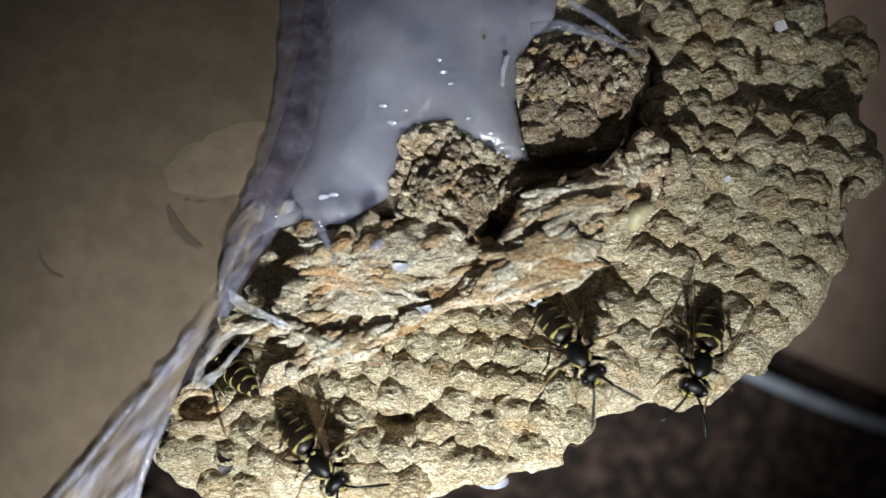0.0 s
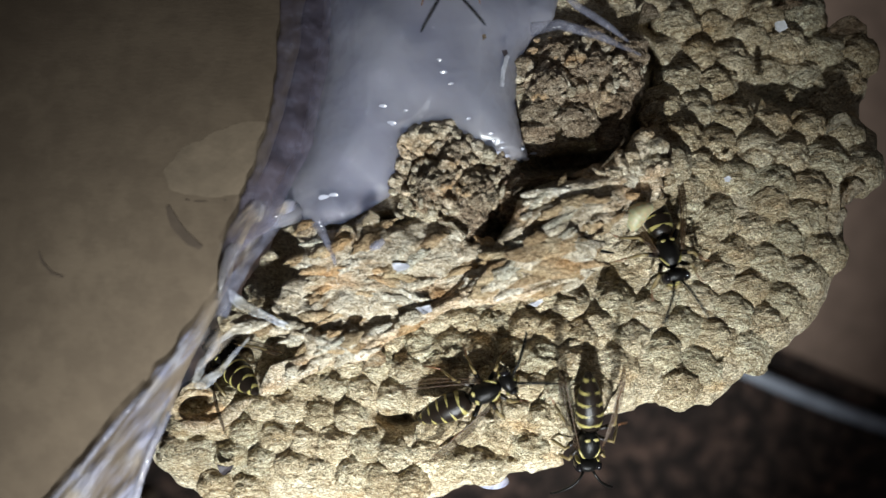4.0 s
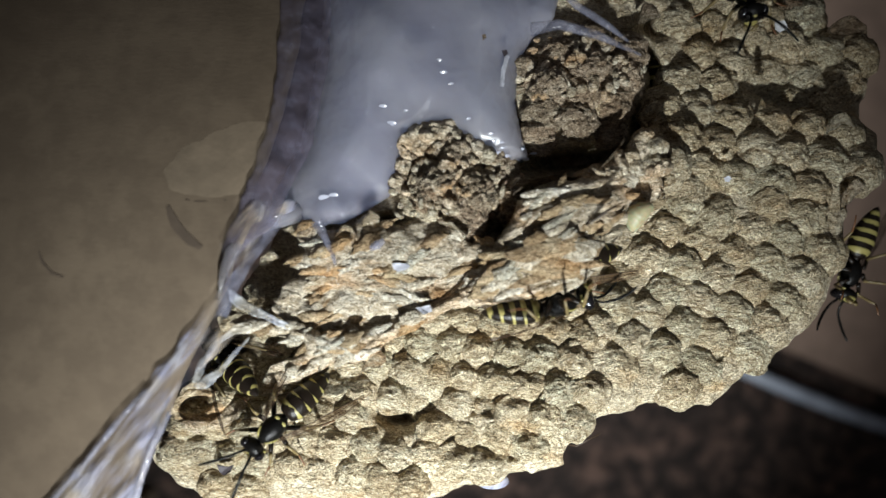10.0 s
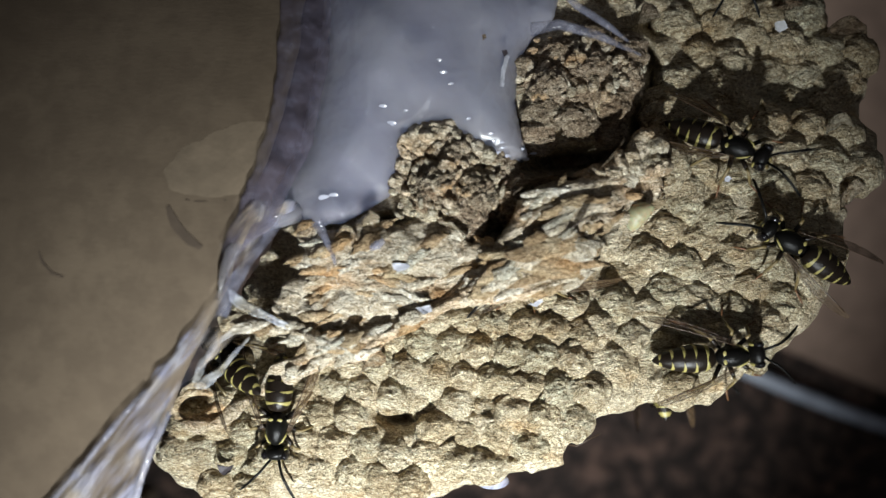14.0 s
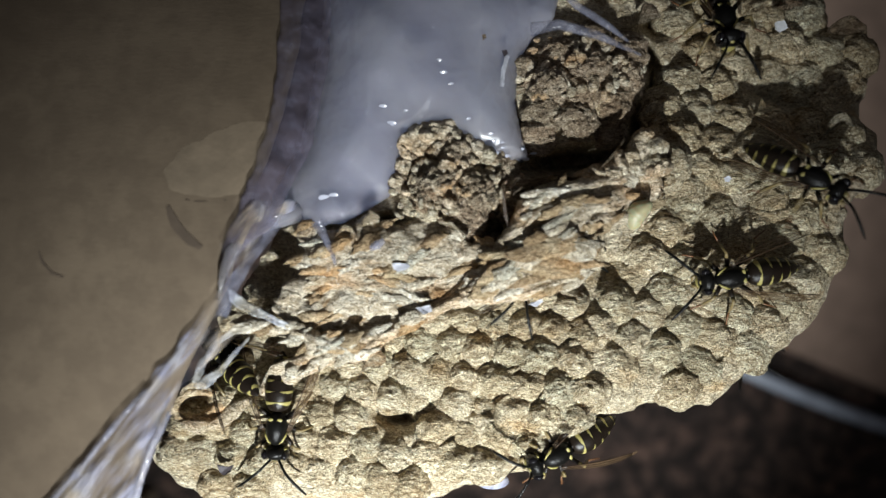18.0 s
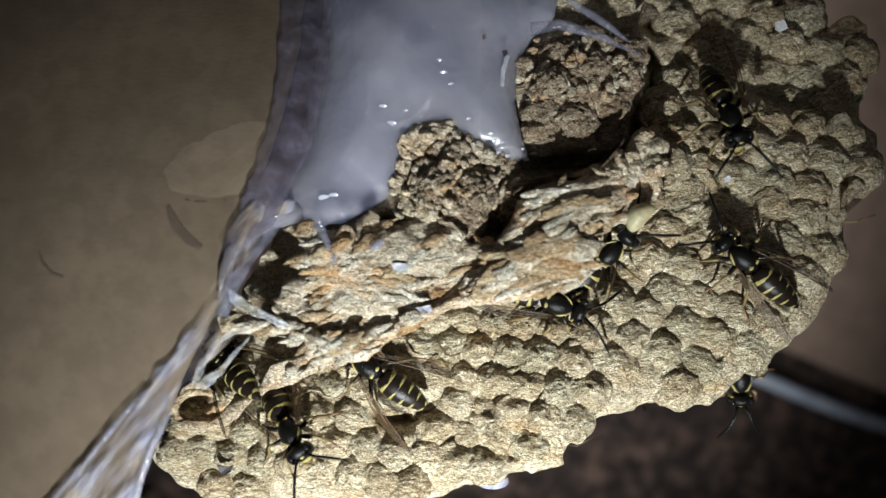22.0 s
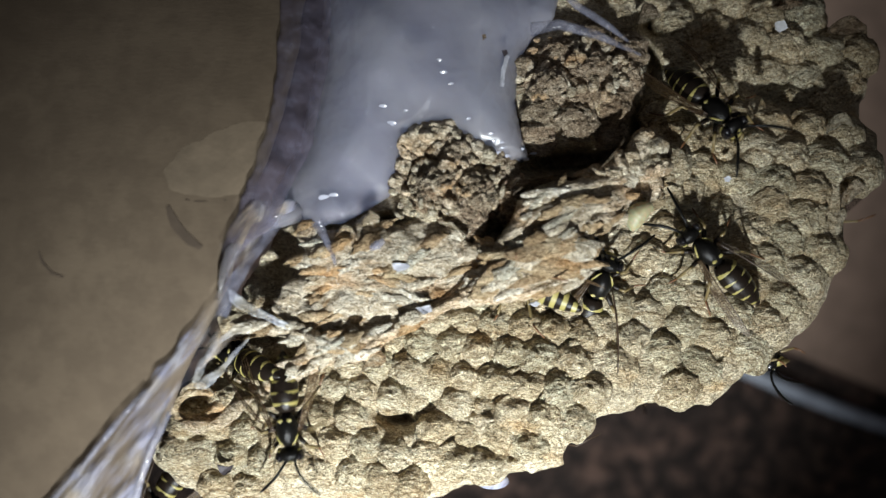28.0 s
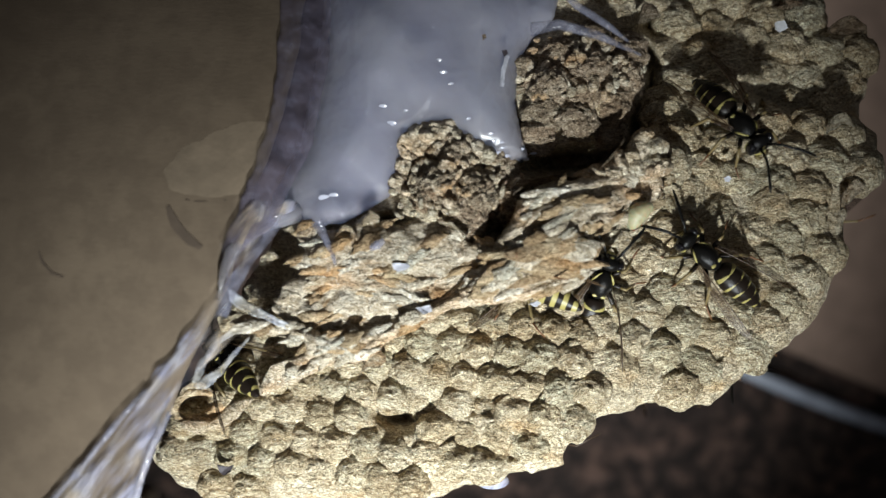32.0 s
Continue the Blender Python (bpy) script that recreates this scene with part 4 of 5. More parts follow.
# ---- wasps: forward is +x, feet at z = 0, in millimetres ----
def wasp_prototype():
    w = tagged(new("wasp"), label="black and yellow striped worker wasp walking on the comb", category="wasp")
    n_seg, length = 6, 7.1
    prof = lambda s: 1.50 * (math.sin(math.pi * min(1, 0.10 + 0.96 * s ** 0.72)) ** 0.62) if s < 0.999 else 0.05
    for k in range(n_seg):
        rows_, sides = 14, 44
        vs, fs, slots = [], [], []
        s0, s1 = k / n_seg, (k + 1) / n_seg
        for i in range(rows_ + 1):
            q = i / rows_
            s = s0 + (s1 - s0) * (q * 1.06 - 0.03)
            s = min(max(s, 0.0), 1.0)
            r = prof(s) * (1.0 + 0.035 * q) * (0.86 if i == rows_ and k < 5 else 1)
            for j in range(sides):
                a = j * math.tau / sides
                droop = -1.35 * s * s
                vs.append(Vector((-1.55 - s * length, r * math.sin(a), 2.55 + droop + r * 0.92 * math.cos(a))) * MM)
        for i in range(rows_):
            for j in range(sides):
                b, nx = i * sides + j, i * sides + (j + 1) % sides
                fs.append((b, nx, nx + sides, b + sides))
                a = (j + 0.5) * math.tau / sides
                spot = 0.16 * max(0, math.cos(a)) ** 6 - 0.08 * math.sin(a) ** 2
                limit = 0.76 - 0.24 * min(1, max(0, -0.1 - math.cos(a)) * 2.5) + spot + 0.06 * max(0, math.cos(3 * a)) ** 3 * (math.cos(a) > -0.2) - (0.12 if k == 0 else 0)
                slots.append(1 if (i + 0.5) / rows_ > limit or (k == 5 and i > 7) else 0)
        data = raw("abdomen_segment", vs, fs)
        data.materials.append(BLACK), data.materials.append(YELLOW)
        data.polygons.foreach_set("material_index", slots)
        part("abdomen_segment", data, [BLACK, YELLOW], w)
    bm = bmesh.new()
    tube(bm, [Vector(p) * MM for p in ((-1.0, 0, 2.5), (-1.7, 0, 2.5), (-2.1, 0, 2.55))], [0.5 * MM, 0.38 * MM, 0.7 * MM], 12)
    part("waist", bm, BLACK, w)
    bm = bmesh.new()
    ball(bm, Vector((0.35, 0, 2.75)) * MM, (1.88 * MM, 1.20 * MM, 1.3 * MM), 0, 28, 18)
    for v in bm.verts:
        v.co += v.co.normalized() * 0.00004 * noise.noise(v.co * 4000)
    thorax = part("thorax", bm, FUZZ, w)
    for sgn in (1, -1):
        bm = bmesh.new()
        tube(bm, [Vector(p) * MM for p in ((1.95, sgn * 0.46, 3.22), (1.68, sgn * 0.76, 3.32), (1.10, sgn * 1.06, 3.22), (0.70, sgn * 1.19, 3.0))], [0.06 * MM, 0.11 * MM, 0.13 * MM, 0.09 * MM], 8)
        part("collar_stripe", bm, YELLOW, thorax, "yellow collar stripe")
        bm = bmesh.new()
        ball(bm, Vector((-0.75, sgn * 0.46, 3.70)) * MM, (0.20 * MM, 0.32 * MM, 0.10 * MM), 0, 10, 8)
        part("shoulder_spot", bm, YELLOW, thorax, "yellow spot")
    bm = bmesh.new()
    ball(bm, Vector((3.05, 0, 2.55)) * MM, (0.88 * MM, 1.36 * MM, 1.3 * MM), 0, 24, 16)
    head = part("head", bm, FUZZ, w)
    bm = bmesh.new()
    ball(bm, Vector((3.45, 0, 1.9)) * MM, (0.52 * MM, 0.78 * MM, 0.8 * MM), 0, 16, 12)
    part("face_plate", bm, YELLOW, head, "yellow face plate")
    bm = bmesh.new()
    ball(bm, Vector((3.72, 0, 2.95)) * MM, (0.22 * MM, 0.30 * MM, 0.24 * MM), 0, 12, 8)
    part("brow_spot", bm, YELLOW, head, "yellow brow spot")
    for sgn in (1, -1):
        bm = bmesh.new()
        ball(bm, Vector((3.2, sgn * 1.08, 2.75)) * MM, (0.62 * MM, 0.50 * MM, 0.95 * MM), 0, 18, 14)
        part("eye", bm, EYE_BLACK, head, "glossy black compound eye")
        bm = bmesh.new()
        ball(bm, Vector((2.55, sgn * 1.08, 2.5)) * MM, (0.18 * MM, 0.26 * MM, 0.75 * MM), 0, 10, 8)
        part("cheek_stripe", bm, YELLOW, head, "yellow stripe behind the eye")
        bm = bmesh.new()
        tube(bm, [Vector(p) * MM for p in ((3.7, sgn * 0.62, 1.5), (4.0, sgn * 0.45, 1.1), (4.05, sgn * 0.05, 0.9))], [0.28 * MM, 0.22 * MM, 0.1 * MM], 8)
        part("jaw", bm, LEG_YELLOW, head, "yellow jaw")
        bm = bmesh.new()
        pts = [(0, 0, 0), (0.7, sgn * 0.42, 0.5), (1.4, sgn * 0.8, 0.62)] + [(1.4 + 2.6 * q, sgn * (0.8 + 2.0 * q ** 1.05), 0.62 - 0.2 * q - 1.0 * q * q) for q in (0.2, 0.4, 0.6, 0.8, 1.0)]
        tube(bm, [Vector(p) * MM for p in pts], [x * MM for x in (0.15, 0.14, 0.15, 0.16, 0.165, 0.16, 0.15, 0.09)], 8)
        antenna = part("antenna", bm, FUZZ, w, "black antenna")
        antenna.location = Vector((3.75, sgn * 0.42, 2.95)) * MM
        # wing folded lengthwise along the body
        bm = bmesh.new()
        top, low_ = [], []
        for q in (0, 0.08, 0.2, 0.35, 0.5, 0.65, 0.8, 0.92, 1.0):
            wide = 0.30 + 1.15 * math.sin(math.pi * min(1, q * 0.92 + 0.06)) ** 0.8 * (0.45 + 0.55 * q)
            x, z = -10.0 * q, -0.5 * q + 0.35 * math.sin(math.pi * q)
            top.append(Vector((x, sgn * 0.1, z + 0.05)) * MM)
            low_.append(Vector((x, sgn * (0.1 + wide), z - 0.25 * wide)) * MM)
        a = [bm.verts.new(p) for p in top]
        b = [bm.verts.new(p) for p in low_]
        for i in range(len(a) - 1):
            bm.faces.new((a[i], a[i + 1], b[i + 1], b[i]))
        bmesh.ops.solidify(bm, geom=bm.faces[:], thickness=0.00004)
        wing = part("wing", bm, WING, w, "smoky brown folded wing")
        wing.matrix_basis = pose(0.4 * MM, sgn * 1.12 * MM, 3.4 * MM, sgn * -14, 0, sgn * -9)
        for shift in (0.05, 0.45, 0.8):
            bm = bmesh.new()
            tube(bm, [t_.lerp(l_, shift if i < 7 else min(1, shift + 0.1)) + Vector((0, 0, 0.00005)) for i, (t_, l_) in enumerate(zip(top[:8], low_[:8]))], 0.00006 if shift < 0.1 else 0.00003, 6)
            part("vein", bm, VEIN, wing)
        for hip, knee, ankle, toe in (((1.35, 0.85, 1.9), (2.5, 2.0, 2.5), (3.2, 2.7, 0.5), (4.4, 3.1, 0.05)),
                                          ((0.25, 1.0, 1.8), (0.5, 2.7, 2.9), (0.3, 4.0, 0.6), (0.6, 5.4, 0.05)),
                                          ((-0.65, 0.9, 1.8), (-2.2, 2.5, 3.2), (-3.6, 3.6, 0.7), (-5.4, 4.4, 0.05))):
            bm = bmesh.new()
            o = Vector(hip)
            h_, k_, an, to = ((Vector((p[0], sgn * p[1], p[2])) - Vector((o.x, sgn * o.y, o.z))) * MM for p in (hip, knee, ankle, toe))
            tube(bm, [h_, h_.lerp(k_, 0.25), h_.lerp(k_, 0.72)], [0.28 * MM, 0.27 * MM, 0.24 * MM], 8, 0)
            tube(bm, [h_.lerp(k_, 0.70), k_, k_.lerp(an, 0.5), an], [0.22 * MM, 0.18 * MM, 0.18 * MM, 0.13 * MM], 8, 1)
            tube(bm, [an, an.lerp(to, 0.5) - Vector((0, 0, 0.0001)), to], [0.12 * MM, 0.09 * MM, 0.07 * MM], 6, 2)
            leg = part("leg", bm, [BLACK, LEG_YELLOW, LEG_BROWN], w)
            leg.location = Vector((o.x, sgn * o.y, o.z)) * MM
    return w


def surface(u, v):
    """Height of the nest's upper face, in millimetres, for something that walks over it."""
    a, b = np.array([[float(u)]]), np.array([[float(v)]])
    if outline(SHELF_EDGE, a, b)[0, 0] > 0:
        return 7.2
    if outline(BAND_EDGE, a, b)[0, 0] > 0:
        return 5.6
    if outline(GLUE_EDGE, a, b)[0, 0] > 0:
        return 6.0
    return max(float(base_height(a, b)[0, 0]), -1.0) + 0.5


def wasp_rows(rows):
    """Poses from rows of seconds, head and tail on the plan, and where it matters the height of the feet, the pitch and the roll."""
    out, last = [], None
    for t, hu, hv, tu, tv, *rest in rows:
        z = rest[0] if rest and rest[0] is not None else None
        pitch, roll = (rest[1] if len(rest) > 1 else 0), (rest[2] if len(rest) > 2 else 0)
        u, v = hu + 0.323 * (tu - hu), hv + 0.323 * (tv - hv)
        if z is None:
            high = min(1.0, max(0.0, (360 - hv) / 90.0))
            fore, aft = surface(hu * 0.8 + tu * 0.2, hv * 0.8 + tv * 0.2), surface(hu * 0.25 + tu * 0.75, hv * 0.25 + tv * 0.75)
            z, pitch = fore * 0.55 + aft * 0.45 + (1.0 + 0.6 * high) * min(1.0, max(0.0, (hv - tv) / 120.0)), math.degrees(math.atan2(fore - aft, 7.2)) + (16 + 10 * high) * min(1.0, max(0.0, (hv - tv) / 120.0))
        way = math.degrees(math.atan2(tv - hv, hu - tu))
        if last is not None:
            while way - last > 180:
                way -= 360
            while way - last < -180:
                way += 360
        last = way
        p = plan(u, v, z + 2.7)
        m = Matrix.Translation((p.x, p.y, z * MM)) @ pose(0, 0, 0, 0, 0, way) @ Matrix.Translation((0, 0, 0.0027)) @ pose(0, 0, 0, roll, -pitch, 0) @ Matrix.Translation((0, 0, -0.0027))
        out.append((t, m, way))
    # keep every turn between two rows under a right angle
    full = [out[0]]
    for t, m, way in out[1:]:
        t0, m0, w0 = full[-1]
        n = int(abs(way - w0) // 80) + 1
        for i in range(1, n):
            s = i / n
            q = m0.to_quaternion().slerp(m.to_quaternion(), s) if abs(way - w0) < 175 else (pose(0, 0, 0, 0, 0, w0 + (way - w0) * s)).to_quaternion()
            full.append((t0 + (t - t0) * s, Matrix.LocRotScale(m0.translation.lerp(m.translation, s), q, None), w0 + (way - w0) * s))
        full.append((t, m, way))
    return [(t, m) for t, m, _ in full]


first_wasp = wasp_prototype()
wasps = [first_wasp] + [copy_thing(first_wasp, pose(0, 0, 0)) for _ in range(11)]
for w_ in wasps:
    tagged(w_, group="wasps on the nest")
for number, spread in ((0, 14), (1, 10), (2, 3), (3, 6), (4, 12), (5, 10), (6, 8), (7, 4)):
    for wing in (o for o in wasps[number].children if o.name.split(".")[0] == "wing"):
        out = -1 if wing.location.y > 0 else 1
        if number != 5 or out > 0:
            wing.matrix_basis = wing.matrix_basis @ (pose(0, 0, 0, 0, 30, out * spread) @ pose(0, 0, 0, 52, 0, 0) if number == 5 else pose(0, 0, 0, 0, 0, out * spread))
for number, words in ((0, "striped wasp half inside a hole, only its abdomen showing"), (2, "black and yellow wasp slipping under the comb's lower rim"),
                      (4, "black and yellow wasp that crawls over the glue and rolls"), (5, "black and yellow wasp tending the larva under the paper shelf"),
                      (6, "black and yellow wasp creeping out of the torn paper"), (9, "black and yellow wasp peeping from under the comb's edge"),
                      (11, "black and yellow wasp in shade, resting on the upper cells")):
    tagged(wasps[number], label=words, category="wasp", group="wasps on the nest")


# ---- what moves ----
def limbs(w, poses, number):
    """Legs step while a wasp walks, in two sets of three, and the antennae feel about."""
    legs = [o for o in w.children if o.name.split(".")[0] == "leg"]
    feelers = [o for o in w.children if o.name.split(".")[0] == "antenna"]
    steps = []
    for (t0, m0), (t1, m1) in zip(poses, poses[1:]):
        far = (m1.translation - m0.translation).length + 0.004 * m0.to_quaternion().rotation_difference(m1.to_quaternion()).angle
        if far < 0.0012 or t1 - t0 > 2.5:
            steps += [(t0 + 0.01, 0.0), (t1 - 0.01, 0.0)]
            continue
        n = max(2, round((t1 - t0) / 0.16))
        steps += [(t0 + (t1 - t0) * (i + 0.5) / n, min(1.0, far / (t1 - t0) / 0.02)) for i in range(n)]
    for k, leg in enumerate(legs):
        home = leg.matrix_basis.copy()
        side = 1 if (k + k // 3) % 2 else -1
        turns = [(0.0, home)]
        for i, (t, much) in enumerate(steps):
            if 0.0 < t < 32.0 and t > turns[-1][0] + 0.05:
                turns.append((t, home @ pose(0, 0, 0, 0, 0, 17 * much * side * (1 if i % 2 else -1))))
        walk(leg, turns + [(32.0, home)])
    for k, feeler in enumerate(feelers):
        home = feeler.matrix_basis.copy()
        walk(feeler, [(0.4 * i, home @ pose(0, 0, 0, 0, 7 * math.sin(i * 1.9 + number + k), 13 * math.sin(i * 1.13 + 2.1 * number + 1.7 * k))) for i in range(81)])


def motions():
    low = -7.5
    in_hole = [(0, 385, 625, 470, 692, -6.2, -48), (2, 385, 625, 472, 690, -6.2, -48), (8, 384, 625, 468, 694, -6.2, -50), (12, 384, 622, 472, 690, -6.2, -46), (20, 385, 625, 470, 694, -6.2, -48),
               (24, 388, 630, 478, 702, -6.0, -44), (25, 392, 636, 494, 678, -6.0, -42), (25.5, 392, 636, 496, 676, -6.0, -42), (29, 392, 632, 498, 670, -6.0, -42), (30, 388, 630, 480, 690, -6.1, -46), (32, 385, 625, 472, 694, -6.2, -48)]
    in_hole = [(t, a - 16, b - 16, c - 18, d - 24, z + 3.0, *rest) for t, a, b, c, d, z, *rest in in_hole]
    rover = [(0, 610, 862, 465, 720), (0.5, 668, 850, 508, 722), (1, 675, 840, 515, 735), (1.5, 645, 860, 520, 725), (2, 645, 890, 540, 712), (2.5, 700, 842, 520, 738), (3, 810, 738, 618, 785),
             (3.5, 888, 742, 680, 768), (4.1, 900, 660, 760, 760), (4.7, 700, 640, 780, 790), (5.5, 478, 752, 688, 690), (6, 478, 692, 630, 748), (6.5, 458, 690, 640, 782), (7, 480, 850, 530, 658), (7.5, 404, 838, 560, 672),
             (8, 448, 718, 630, 755), (8.5, 450, 692, 630, 766), (9, 425, 770, 620, 680), (9.5, 440, 795, 588, 655), (10, 438, 802, 590, 655), (10.5, 440, 805, 590, 660), (11, 487, 818, 497, 614, -0.6),
             (16, 487, 818, 497, 614, -0.6), (21.4, 487, 818, 497, 614, -0.6), (22, 545, 805, 440, 665, 0.9, 32), (22.5, 520, 820, 440, 650, 0.9, 32), (23, 497, 812, 430, 640, 0.9, 32), (23.5, 455, 845, 445, 650, 0.9, 15), (24, 455, 845, 462, 640, 0.9, 8),
             (24.5, 342, 785, 545, 690, 1.2), (25, 288, 768, 462, 814, -1.6, -6), (25.5, 290, 770, 462, 812, -1.6, -6), (26.5, 250, 850, 300, 700, -4), (27.5, 255, 880, 330, 800, -7), (28, 250, 930, 320, 830, -8), (28.6, 262, 1000, 330, 890, -9), (30, 300, 1060, 340, 930, -9), (32, 300, 1060, 340, 930, -9)]
    rim_walker = [(0, 1052, 668, 945, 522), (0.5, 1075, 648, 940, 524), (1, 1025, 690, 955, 505), (1.5, 1015, 722, 985, 522), (2, 1012, 772, 1012, 565), (2.5, 1018, 765, 1008, 560), (3, 1030, 768, 1005, 560),
                  (3.5, 1025, 788, 1030, 585), (4.2, 1060, 850, 1040, 680, -2, -40), (4.8, 1120, 830, 1040, 760, -6, -30, 60), (5.2, 1110, 800, 1020, 800, -6, -15, 70), (5.5, 1135, 768, 1005, 824, -6, -15, 80), (6, 1112, 744, 1062, 780, -10, -82, 30),
                  (6.5, 1122, 744, 1070, 780, -10, -78, 35), (6.75, 1170, 732, 1085, 780, -9, -35, 65), (7, 1215, 720, 1080, 770, -9, -15, 95), (7.5, 1208, 690, 1100, 750, -10, 0, 140), (8, 1200, 640, 1128, 696, -10.5, 0, 170), (9, 1200, 638, 1128, 694, -10.5, 0, 170), (9.6, 1190, 620, 1115, 650, -12, 0, 175), (13.4, 1160, 560, 1172, 650, -12, 0, 175), (14.1, 1160, 590, 1172, 712, -11, 0, 175), (15, 1160, 560, 1172, 640, -12, 0, 175), (32, 1160, 580, 1172, 640, -12, 0, 175)]
    right_one = [(0, 1212, 700, 1302, 510), (0.5, 1152, 625, 1352, 568), (1, 1200, 455, 1328, 600), (1.5, 1090, 508, 1268, 440), (2, 1085, 480, 1268, 420), (2.5, 1100, 484, 1215, 400, -0.6, 22), (3, 1098, 482, 1200, 404, -1.4, 28),
                 (3.5, 1098, 484, 1208, 398, -1.2, 26), (4.3, 1240, 470, 1150, 380), (4.9, 1380, 530, 1200, 470), (5.5, 1470, 580, 1255, 530), (6, 1558, 538, 1345, 495), (6.25, 1500, 640, 1500, 460, -2, -30, -20), (6.5, 1345, 672, 1486, 586, -4, -5, -60), (6.75, 1310, 700, 1450, 602, -5, 0, -85),
                 (7, 1290, 718, 1420, 618, -6, 0, -100), (7.5, 1245, 650, 1360, 625, -9.5, 0, -150), (8, 1215, 600, 1305, 560, -12, 0, -170), (19.5, 1330, 600, 1290, 520, -10, 0, -190), (20.3, 1315, 690, 1300, 560, -8, -10, -200), (20.6, 1312, 700, 1300, 580, -8, -10, -280), (21, 1310, 704, 1300, 570, -8, -10, -360), (22, 1312, 706, 1303, 575, -8, -10, -360),
                 (23, 1314, 710, 1303, 580, -8, -10, -360), (23.5, 1286, 735, 1296, 612, -7, -5, -360), (24, 1302, 756, 1284, 628, -6, 0, -350), (24.5, 1120, 785, 1290, 725, -8, 5, -420), (25, 1000, 850, 1125, 755, -8, 5, -420), (25.5, 930, 930, 1010, 790, -11, 0, -470), (26.5, 830, 800, 900, 700, -13, 0, 170), (32, 830, 700, 900, 620, -13, 0, 170)]
    glue_one = [(0, 760, -170, 800, -370, 6), (3.2, 765, -150, 795, -350, 6), (3.6, 770, -80, 790, -280, 6), (4.5, 840, 20, 830, -190, 6), (5.5, 880, 112, 860, -95, 7), (6, 838, 250, 822, 38, 7), (6.5, 778, 372, 848, 178, 7.6, -8), (7, 765, 365, 852, 185, 7.6, -8), (7.5, 700, 445, 818, 240, 7.4, -10), (8, 690, 478, 798, 300, 7.2, -12), (8.5, 712, 615, 738, 400),
                (9, 800, 652, 680, 475), (9.25, 900, 612, 735, 520, 2.0, 0, 45), (9.5, 975, 560, 790, 572, 2.0, 0, 95), (10, 1045, 525, 862, 572, 2.0, 0, 108), (10.5, 1052, 590, 865, 562, 2.0, 0, 92), (11, 1055, 650, 910, 522, 2.3, 0, 48), (11.5, 1135, 695, 970, 558, 2.2, 0, 34), (12, 1148, 694, 968, 612, 2.2, 0, 30), (13, 1168, 702, 998, 590, 2.1, 0, 28), (13.5, 1305, 605, 1115, 672, 1.6, 0, 12), (14, 1355, 625, 1152, 642), (14.5, 1345, 580, 1155, 668),
                (15.1, 1370, 690, 1220, 590, 0, -30), (15.7, 1270, 760, 1310, 610, -5, -10, -60), (16.1, 1160, 690, 1230, 780, -8, 0, -140), (16.5, 1100, 640, 1165, 795, -6, 10, -150), (17, 1022, 796, 1218, 740, -5, 0, -80), (17.5, 998, 810, 1140, 752, -3.5, 8, -50), (18, 945, 822, 1085, 760, -0.5, 12, -15), (19, 905, 818, 1075, 755, 0.8, 8, 0), (19.5, 872, 825, 1035, 758),
                (20, 842, 732, 1000, 798), (20.5, 820, 672, 945, 800), (21, 732, 690, 920, 748), (21.5, 565, 668, 760, 695), (22, 600, 610, 768, 735, 0.6), (22.5, 600, 600, 760, 725, 0.6), (23, 550, 705, 735, 632), (23.5, 592, 862, 640, 665), (24, 652, 890, 615, 695), (24.5, 630, 990, 615, 790), (25, 655, 1100, 640, 908), (26.5, 680, 1120, 660, 930, -8), (32, 680, 1120, 660, 930, -8)]
    larva_one = [(0, 1320, -180, 1400, -360, 0), (5, 1280, -60, 1360, -240, 0), (5.5, 1235, 0, 1310, -180), (6, 1225, 75, 1245, -125), (6.5, 1192, 235, 1205, 35), (7, 1205, 350, 1190, 150), (7.5, 1170, 400, 1208, 205), (8, 1134, 440, 1228, 264, 2.2, -6), (8.5, 1050, 450, 1192, 366, 2.0), (9, 985, 470, 1165, 398, 0.8), (9.5, 950, 480, 1130, 425, 0.8),
                 (10, 920, 490, 1105, 440, 0.8), (12, 890, 500, 1075, 450, 0.8), (14, 880, 500, 1062, 455, 0.8), (17, 880, 480, 1000, 440, 0.8), (19.4, 1000, 470, 880, 450, -0.6), (20.1, 1010, 475, 885, 490, -0.6), (20.5, 1040, 500, 880, 530, 0.3), (21, 1078, 472, 915, 552, 0.3), (21.5, 1120, 425, 965, 545, 0.2), (22, 1115, 410, 985, 545, 0.0, 15), (23, 1098, 430, 990, 555, 0.0, 15), (24, 1086, 434, 1030, 585, -0.4, 20),
                 (24.6, 1086, 436, 1034, 605, -0.6, 26), (25, 1084, 440, 1034, 610, -0.7, 28), (27.5, 1080, 450, 1026, 622, -0.8, 28), (28, 1078, 452, 1024, 624, -0.8, 28), (30, 1080, 451, 1026, 622, -0.8, 28), (32, 1078, 450, 1030, 626, -0.8, 28)]
